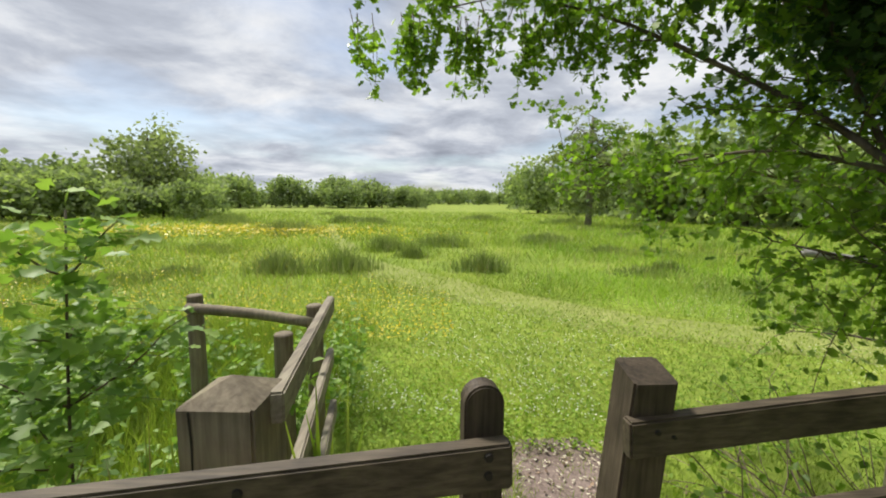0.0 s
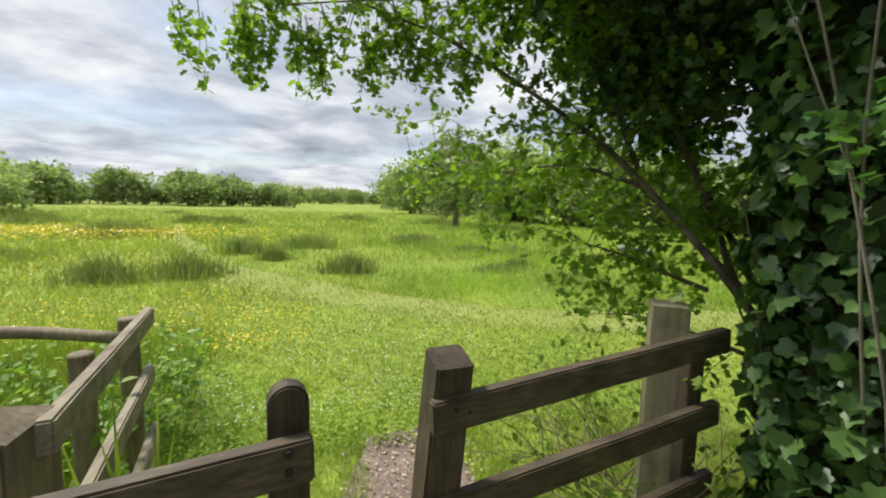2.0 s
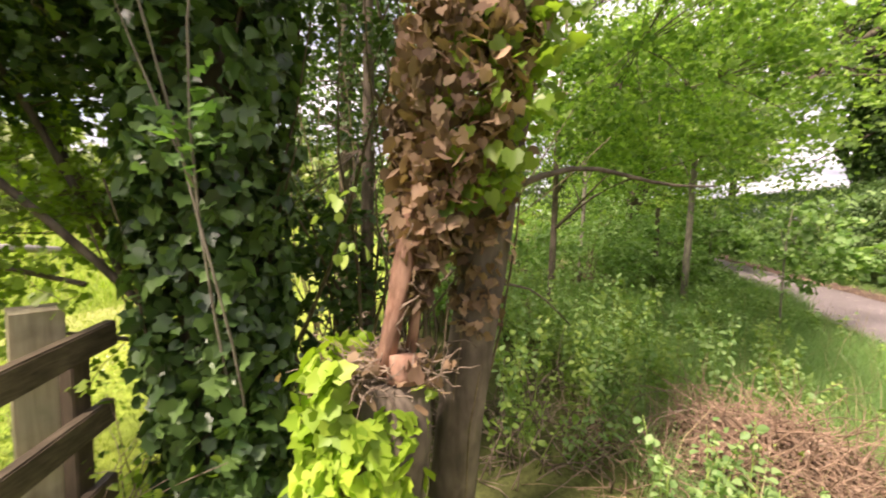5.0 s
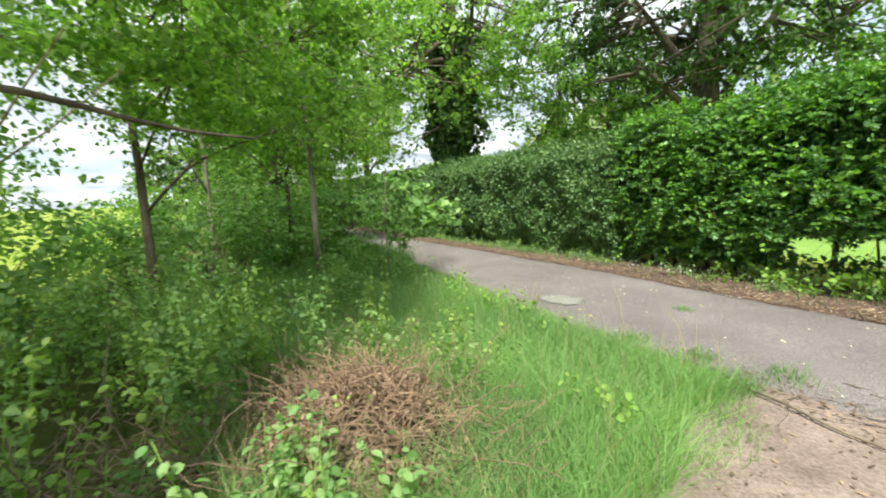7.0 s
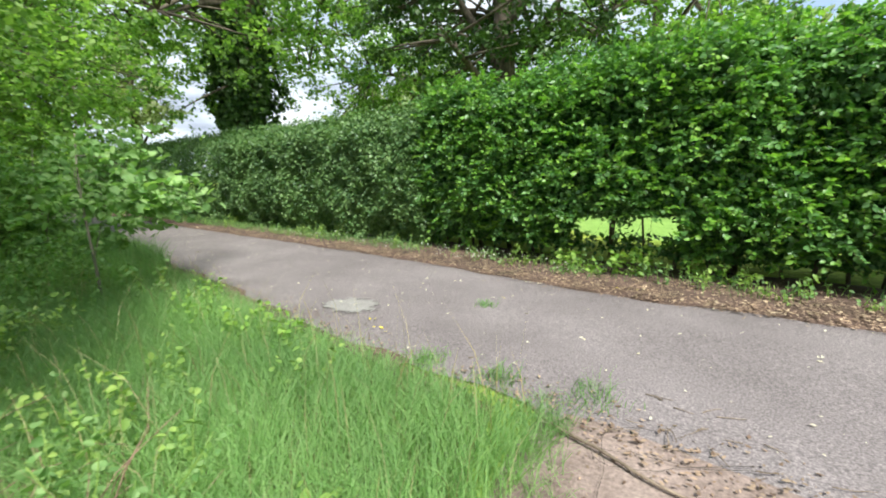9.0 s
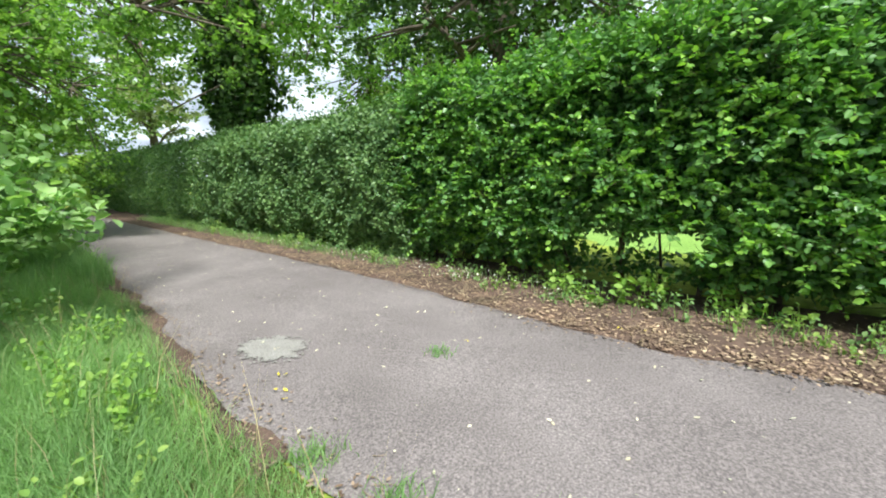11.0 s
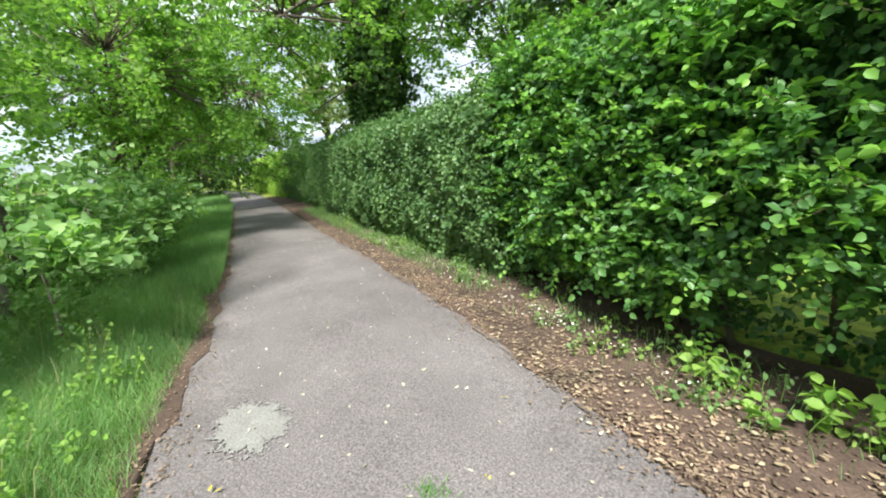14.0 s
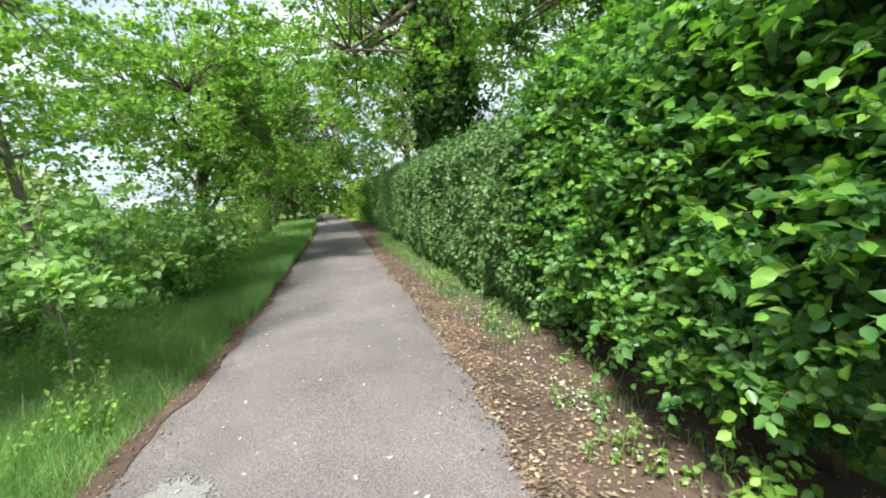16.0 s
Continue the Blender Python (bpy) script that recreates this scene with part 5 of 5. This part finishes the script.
p = p[soft_noise(p[:, :2], 2.4, 6) + 0.25 * rng.normal(size=len(p)) > -0.08]
tagged(leaves("leaf_litter", p, 0.028, "flat", M["litter"], facing=4.5, droop=0, spread=0.6, kind="stuff"), "dry brown fallen leaves lining the path edge", "leaves")
x = rng.uniform(-1, 12, 1500)
p = np.stack([x, face_y(x, np.abs(rng.normal(0.3, 0.5, 1500)) - 0.12), 0.052 + 0.01 * rng.uniform(size=1500)], 1)
tagged(leaves("pale_leaf_litter", p, 0.036, "flat", M["pale_litter"], facing=4.0, droop=0, spread=0.5, kind="stuff"), "pale buff fallen leaves on the leaf mould", "leaves")
x = rng.uniform(0.3, 20, 4200)
p = np.stack([x, along(PATH_L, x) + rng.normal(0.02, 0.13, 4200), 0.022 + 0.010 * rng.uniform(size=4200)], 1)
tagged(leaves("path_edge_litter", p, 0.024, "flat", M["litter"], facing=3.5, droop=0, spread=0.6, kind="stuff"), "brown leaves along the grass edge of the path", "leaves")
x = rng.uniform(-2, 14, 3600)
p = np.stack([x, face_y(x, rng.normal(-0.04, 0.13, 3600)), 0.043 + 0.006 * rng.uniform(size=3600)], 1)
tagged(leaves("border_litter", p, 0.024, "flat", M["litter"], facing=4.5, droop=0, spread=0.6, kind="stuff"), "dry leaves strewn over the border of the asphalt", "leaves")
x = rng.uniform(-3, 14, 520)
f = rng.uniform(0.04, 0.96, 520)
p = np.stack([x, along(PATH_L, x) * (1 - f) + along(PATH_R, x) * f, 0.040 + 0 * x], 1)
tagged(leaves("path_leaves", p, 0.024, "flat", M["pale_leaf"], facing=1.8, droop=0, spread=0.7, kind="stuff"), "bleached leaf scraps scattered over the asphalt", "leaves")
for x, y, s in ((3.15, -5.08, 0.06), (3.02, -5.02, 0.05), (2.45, -6.35, 0.045), (2.9, -6.9, 0.04), (1.4, -7.2, 0.07), (1.2, -7.25, 0.07), (3.3, -5.2, 0.05)):
    tagged(leaves("yellow_leaf", np.array([[x, y, 0.045], [x + 0.02, y + 0.02, 0.047]]), s * 0.65, "flat", M["yellow_leaf"], facing=2, droop=0), "fallen yellow leaf lying on the path", "leaf", "yellow leaves")


def pale_patch():
    """A thin smear of cement with a frayed border, and crumbs of it round about."""
    bm = bmesh.new()
    c = bm.verts.new((0, 0, 0.003))
    v = []
    for a in np.linspace(0, 2 * math.pi, 160, endpoint=False):
        q = Vector((math.cos(a), math.sin(a), 0.4))
        r = 1 + 0.30 * noise.noise(q * 2) + 0.30 * noise.noise(q * 8) + 0.14 * noise.noise(q * 21)
        v.append(bm.verts.new((0.27 * r * math.cos(a), 0.20 * r * math.sin(a), 0)))
    for i in range(len(v)):
        bm.faces.new((c, v[i], v[(i + 1) % len(v)]))
    ob = part("repair_patch", bm, M["pale"])
    ob.location = (3.80, -5.49, 0.034)
    tagged(ob, "pale cement smear on the asphalt", "patch")
    a, r = rng.uniform(0, 6.28, 260), rng.normal(1.05, 0.14, 260)
    p = np.stack([0.27 * r * np.cos(a), 0.20 * r * np.sin(a), 0 * a + 0.001], 1)
    leaves("crumbs", p, 0.022, "flat", M["pale"], ob, facing=6.0, droop=0, spread=0.7, kind="stuff")


pale_patch()
sheet("edge_litter", [(x, along(PATH_L, x) + 0.16) for x in np.linspace(2.6, 34, 60)], [(x, along(PATH_L, x) - 0.03) for x in np.linspace(2.6, 34, 60)], 0.017, M["litter_soil"], (240, 4), 0.15, "brown leaf mould along the grass edge of the path", thick=0.005, category="soil")
q = np.array([2.54, -6.04]) + rng.normal(size=(90, 2)) * 0.05
tagged(blades("path_weed", q, 0.05, 0.007, M["grass_tall"], lean=1.0, z=0.03, kind="stuff"), "small green weed growing through the asphalt", "weed")
q = np.concatenate([np.array([[2.45, -4.72]]) + rng.normal(size=(160, 2)) * 0.07, np.array([[1.9, -4.7]]) + rng.normal(size=(120, 2)) * 0.07, np.array([[1.3, -4.75]]) + rng.normal(size=(120, 2)) * 0.09])
tagged(blades("edge_tufts", q, 0.10, 0.006, M["grass_tall"], lean=0.8, z=0.01, kind="stuff"), "grass tufts at the crumbled asphalt edge", "grass")
tw = [(wander((rng.uniform(0.2, 2.6), rng.uniform(-4.9, -4.3), 0.03), (rng.normal(), rng.normal() * 0.4, 0), rng.uniform(0.06, 0.18), 5, 0.2), 0.0032, 0.0016) for _ in range(40)]
tw = [(np.stack([l[:, 0], l[:, 1], 0.03 + 0 * l[:, 2]], 1), a, b) for l, a, b in tw]
tagged(tubes("fallen_twigs", tw, M["dead_twig"], None, 4, kind="stuff"), "small dry twigs on the earth at the path edge", "twigs")

# ---- left of the gate: sapling, reeds, nettles ----
sap = thing("oak_sapling", (-1.06, 1.12, 0), "slim young sapling with fresh lobed leaves beside the gate", "sapling")
stem = smooth_line([(0, 0, -0.05), (0.0, 0.0, 0.8), (0.02, 0.01, 1.15), (0.03, 0.03, 1.5)], 9)
tubes("stem", [(stem, 0.0065, 0.003)], M["bark"], sap, 6)
br = [(wander(stem[i], (math.cos(a), math.sin(a), 0.55), rng.uniform(0.22, 0.42), 6, 0.12), 0.004, 0.0015) for i, a in ((3, 0.3), (4, 2.9), (4, 4.6), (5, 0.9), (5, 3.5), (6, 5.4), (6, 2.0), (7, 0.2), (7, 3.9), (5, 1.6))]
for l in br:
    tubes("branch", [l], M["twig"], sap, 4)
leaves("leaves", np.concatenate([leaf_points(br, 190, 0.045), leaf_points([(stem[3:], 0, 0)], 150, 0.06)]), 0.052, "haw", M["herb"], sap, facing=0.9, droop=0.1)
for x, y, h in [(rng.uniform(-3.2, -0.75), rng.uniform(1.3, 3.4), rng.uniform(0.45, 0.8)) for _ in range(60)]:
    herb("nettle", (x, y, 0), h, 4, 0.050, M["herb"], "tall green nettle in rank growth beside the fence", group="nettles")
q = scatter(20000, (-4.5, -0.4, 0.6, 4.4), lambda p: p[:, 0] < -0.78 - 0.35 * rng.uniform(size=len(p)) ** 2 + 0.25 * soft_noise(p, 1.5, 6))
tagged(blades("rank_grass", q, 0.40, 0.007, M["grass"], lean=0.4, kind="stuff"), "rank tall grass beside the gate", "grass")
rd = np.concatenate([np.array([[-0.72, 0.98]]) + rng.normal(size=(26, 2)) * 0.05, np.array([[-0.60, 1.15]]) + rng.normal(size=(22, 2)) * 0.05, np.array([[-0.33, 1.25]]) + rng.normal(size=(26, 2)) * 0.05])
tagged(blades("iris_blades", rd, 0.80, 0.024, M["grass"], lean=0.12, kind="stuff"), "upright green iris blades by the gate post", "plant")
rd = np.array([[-1.05, 0.85]]) + rng.normal(size=(120, 2)) * 0.2
tagged(blades("dry_reeds", rd, 0.75, 0.010, M["straw"], lean=0.25, kind="stuff"), "dry straw-coloured reeds beside the gate", "reeds")
tw = [(wander((1.75 + rng.normal() * 0.2, 1.6 + rng.normal() * 0.25, 0.02), (rng.normal(), rng.normal(), 1.0), 0.8, 7, 0.2, -0.08), 0.004, 0.0015) for _ in range(60)]
bs = thing("bramble_bush", (0, 0, 0), "thin bramble and dead stalks at the foot of the tall post", "bramble")
tubes("cane_tangle", tw, M["dead_twig"], bs, 4)
leaves("leaves", leaf_points(tw, 10, 0.05), 0.045, "oval", M["haw"], bs, facing=0.6)
tagged(tubes("bleached_log", [(smooth_line([(8.4, 10.2, 0.40), (8.9, 10.1, 0.36), (9.6, 9.9, 0.26)], 6), 0.10, 0.08)], M["pale"], None, 8), "bleached fallen log lying in the meadow", "log")

# ---- far trees round the meadow ----
def far_tree(name, at, h, w, m, clumps, per, label, leaf=0.5):
    leaf, per = leaf * 1.1, int(per * 0.52)
    t = thing(name, at, label, "tree", "far trees")
    p, c = clumped((0, 0, h * 0.50), (w, w, h * 0.47), int(clumps * 1.3), per, w * 0.15, 0.35)
    tubes("trunk", [(smooth_line([(0, 0, -0.2), (0.1, 0, h * 0.4), (0, 0, h * 0.8)], 6), 0.22, 0.08)], M["bark"], t, 6)
    leaves("crown", p[p[:, 2] > 0.05], leaf, "diamond", m, t, facing=0.4)
    return t


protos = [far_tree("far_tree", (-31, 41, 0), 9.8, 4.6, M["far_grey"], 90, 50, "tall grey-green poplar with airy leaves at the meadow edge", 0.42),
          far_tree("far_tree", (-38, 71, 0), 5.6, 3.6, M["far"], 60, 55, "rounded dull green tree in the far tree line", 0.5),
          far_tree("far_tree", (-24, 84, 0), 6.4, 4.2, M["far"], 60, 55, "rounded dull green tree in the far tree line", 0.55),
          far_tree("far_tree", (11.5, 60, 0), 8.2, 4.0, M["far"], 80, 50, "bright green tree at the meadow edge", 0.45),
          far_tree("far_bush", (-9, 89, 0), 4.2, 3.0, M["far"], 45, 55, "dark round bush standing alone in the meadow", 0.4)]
plan = []
for az in np.arange(-76, -34, 3.2):
    plan.append((protos[int(rng.integers(1, 3))], az, rng.uniform(46, 56), rng.uniform(0.70, 1.0)))
    plan.append((protos[int(rng.integers(1, 3))], az + 1.5, rng.uniform(36, 40), rng.uniform(0.42, 0.58)))
for az in np.arange(-36, -6, 1.7):
    plan.append((protos[int(rng.integers(1, 3))], az, rng.uniform(84, 100), rng.uniform(0.55, 1.15)))
for az in np.arange(-7, 10, 1.4):
    plan.append((protos[int(rng.integers(1, 3))], az, rng.uniform(170, 230), rng.uniform(1.0, 1.4)))
for az in np.arange(8, 26, 1.9):
    plan.append((protos[3], az, 95 - 3.2 * (az - 8) + rng.uniform(-4, 4), rng.uniform(0.8, 1.1)))
for az in np.arange(25, 80, 4.5):
    plan.append((protos[int(rng.integers(1, 4))], az, rng.uniform(34, 44), rng.uniform(0.8, 1.15)))
for az in np.arange(-110, -76, 8):
    plan.append((protos[1], az, rng.uniform(14, 22), rng.uniform(0.9, 1.2)))
for az in list(np.arange(150, 260, 9)):
    plan.append((protos[int(rng.integers(1, 3))], az, rng.uniform(24, 40), rng.uniform(0.9, 1.4)))
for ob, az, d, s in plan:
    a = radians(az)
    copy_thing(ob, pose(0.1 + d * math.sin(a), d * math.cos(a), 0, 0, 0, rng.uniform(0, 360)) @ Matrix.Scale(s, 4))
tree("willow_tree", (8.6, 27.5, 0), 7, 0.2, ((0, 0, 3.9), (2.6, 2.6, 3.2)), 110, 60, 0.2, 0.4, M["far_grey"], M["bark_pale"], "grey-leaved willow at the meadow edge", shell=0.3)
for x, y, h, r in ((44, -9.5, 7, 3.4), (50, -14, 8, 4), (42, -5.5, 7, 3.4), (47, -18, 8, 4)):
    tree("bend_tree", (x, y, 0), h, 0.2, ((0, 0, h * 0.52), (r, r, h * 0.5)), 90, 80, 0.22, 0.5, M["tree_dark"], M["bark"], "dark tree closing the view where the footpath bends", shell=0.25, group="bend trees")
for x, y in [(rng.uniform(2.4, 6.4), rng.uniform(-3.4, -0.3)) for _ in range(120)]:
    if ((x - 2.75) / 0.85) ** 2 + ((y + 1.95) / 0.75) ** 2 < 1:
        continue
    tall = 1.0 if y > -2.3 else 0.6
    herb("verge_herb", (x, y, 0), tall * rng.uniform(0.6, 1.05), 4, 0.045, M["shrub"] if rng.uniform() < 0.6 else M["herb"], "pale green tall weed in the shade of the trees", group="verge herbs")
for x, y in [(rng.uniform(1.85, 2.5), rng.uniform(-1.8, -0.8)) for _ in range(8)]:
    herb("verge_herb", (x, y, 0), rng.uniform(0.4, 0.75), 4, 0.045, M["shrub"], "pale green tall weed in the shade of the trees", group="verge herbs")
for x, y in [(rng.uniform(5.6, 8.6), rng.uniform(-4.7, -3.2)) for _ in range(40)]:
    herb("verge_herb", (x, y, 0), rng.uniform(0.4, 0.75), 4, 0.05, M["shrub"], "pale green tall weed in the shade of the trees", group="verge herbs")
tw = [(wander((rng.uniform(2.5, 3.6), rng.uniform(-1.1, 0.3), 0.02), (rng.normal(), rng.normal(), 0.8), rng.uniform(0.3, 0.8), 6, 0.25, -0.05), 0.005, 0.002) for _ in range(160)]
tagged(tubes("brushwood", tw, M["dead_twig"], None, 4, kind="stuff"), "heap of dry grey brushwood beside the trunk", "twigs")
tw = [(wander((rng.uniform(2.6, 4.6), rng.uniform(0.0, 1.5), 0.0), (0.2 * rng.normal(), 0.2 * rng.normal(), 1), rng.uniform(1.5, 3.2), 8, 0.10), rng.uniform(0.006, 0.02), 0.004) for _ in range(60)]
th = thing("thicket", (0, 0, 0), "thicket of thin dark upright stems in deep shade", "thicket")
for l in tw:
    tubes("stem", [l], M["twig"], th, 5)
# dark crown of the ivy-clad tree over the fence, shade put into its colour
cr = bpy.data.objects["ivy_clad_tree"]
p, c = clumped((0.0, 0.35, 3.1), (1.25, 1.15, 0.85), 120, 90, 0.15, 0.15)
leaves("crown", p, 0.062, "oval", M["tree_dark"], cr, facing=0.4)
for e in c[:14]:
    tubes("limb", [(smooth_line([(0.02, 0.02, 2.2), e * 0.5 + np.array([0, 0, 1.2]), e], 6), 0.02, 0.005)], M["bark"], cr, 5)
# scraps on the trodden earth
n = 2600
p = np.stack([rng.uniform(-0.5, 1.35, n), rng.uniform(-4.6, 2.5, n), 0.010 + 0.008 * rng.uniform(size=n)], 1)
p = p[(p[:, 1] < 0.4) | (p[:, 0] > 0.3)]
tagged(leaves("bark_chips", p, 0.022, "flat", M["litter"], facing=3.0, droop=0, spread=0.7, kind="stuff"), "brown leaf scraps and bark chips on the trodden earth", "leaves")
p = np.stack([rng.uniform(0.3, 1.15, 700), rng.uniform(1.3, 2.55, 700), 0.012 + 0.008 * rng.uniform(size=700)], 1)
tagged(leaves("pale_chips", p, 0.017, "flat", M["pale_leaf"], facing=3.0, droop=0, spread=0.7, kind="stuff"), "pale wood chips on the earth by the gate", "chips")
q = scatter(9000, (0.6, 2.2, -4.6, -1.0), lambda p: np.abs(p[:, 0] - 1.45 - 0.10 * np.sin(4 * p[:, 1])) < rng.uniform(0, 0.24, len(p)))
tagged(blades("track_edge_grass", q, 0.13, 0.004, M["grass_tall"], lean=1.0, kind="stuff"), "short grass creeping over the edge of the track", "grass")
hw = bpy.data.objects["hawthorn_tree"]
# Crown leaves here take a darker green, painting in the hawthorn's own shade.
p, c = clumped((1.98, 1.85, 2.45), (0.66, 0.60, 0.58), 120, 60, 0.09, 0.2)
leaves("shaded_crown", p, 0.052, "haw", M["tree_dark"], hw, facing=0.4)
p, c = clumped((1.25, 2.0, 2.85), (0.9, 0.5, 0.22), 50, 45, 0.10, 0.2)
leaves("shaded_crown", p, 0.05, "haw", M["haw"], hw, facing=0.4)
# cracks where the asphalt edge breaks up
for k in range(3):
    a = rng.uniform(0.3, 1.6)
    l = wander((a, along(PATH_L, a) - 0.05 - 0.16 * rng.uniform(), 0.026), (1, -0.15 + 0.3 * rng.normal(), 0), rng.uniform(0.6, 1.6), 16, 0.22)
    l[:, 2] = 0.0285
    tagged(tubes("asphalt_crack", [(l, 0.0016, 0.0010)], M["bolt"], None, 4), "dark crack along the crumbling asphalt edge", "crack", "asphalt cracks")
# rough growth on the other side of the track
q = scatter(20000, (-7, -0.45, -4.2, 1.0), lambda p: (p[:, 1] > along(PATH_L, p[:, 0]) + 0.1) & (p[:, 0] < -0.6 + 0.15 * np.sin(3 * p[:, 1])))
tagged(blades("track_side_grass", q, 0.30, 0.006, M["grass_tall"], lean=0.8, kind="stuff"), "rough green grass on the far side of the track", "grass")
for x, y, r in ((-2.6, -1.2, 0.8), (-3.6, 0.6, 0.9), (-4.5, -2.0, 1.0), (-2.2, 0.3, 0.5)):
    shrub("shrub", (x, y, 0), (r, r, r * 0.8), 110, 60, 0.05, M["shrub"], "leafy green shrub beside the trodden track", group="track shrubs")
q = scatter(5000, (0.3, 1.3, 1.15, 2.7), lambda p: (np.abs(p[:, 0] - 0.75) > 0.30) & (rng.uniform(size=len(p)) < 0.6))
tagged(blades("gate_side_grass", q, 0.09, 0.005, M["grass"], lean=0.9, kind="stuff"), "short grass edging the worn earth at the gate", "grass")

tagged(tubes("fallen_branch", [(smooth_line([(1.66, -4.50, 0.02), (1.45, -4.30, 0.03), (1.22, -4.24, 0.035), (0.95, -4.08, 0.02), (0.72, -4.05, 0.03), (0.5, -3.90, 0.02)], 14), 0.011, 0.005)], M["dead_twig"], None, 6, wob=0.12), "dead grey branch lying along the broken path edge", "branch")
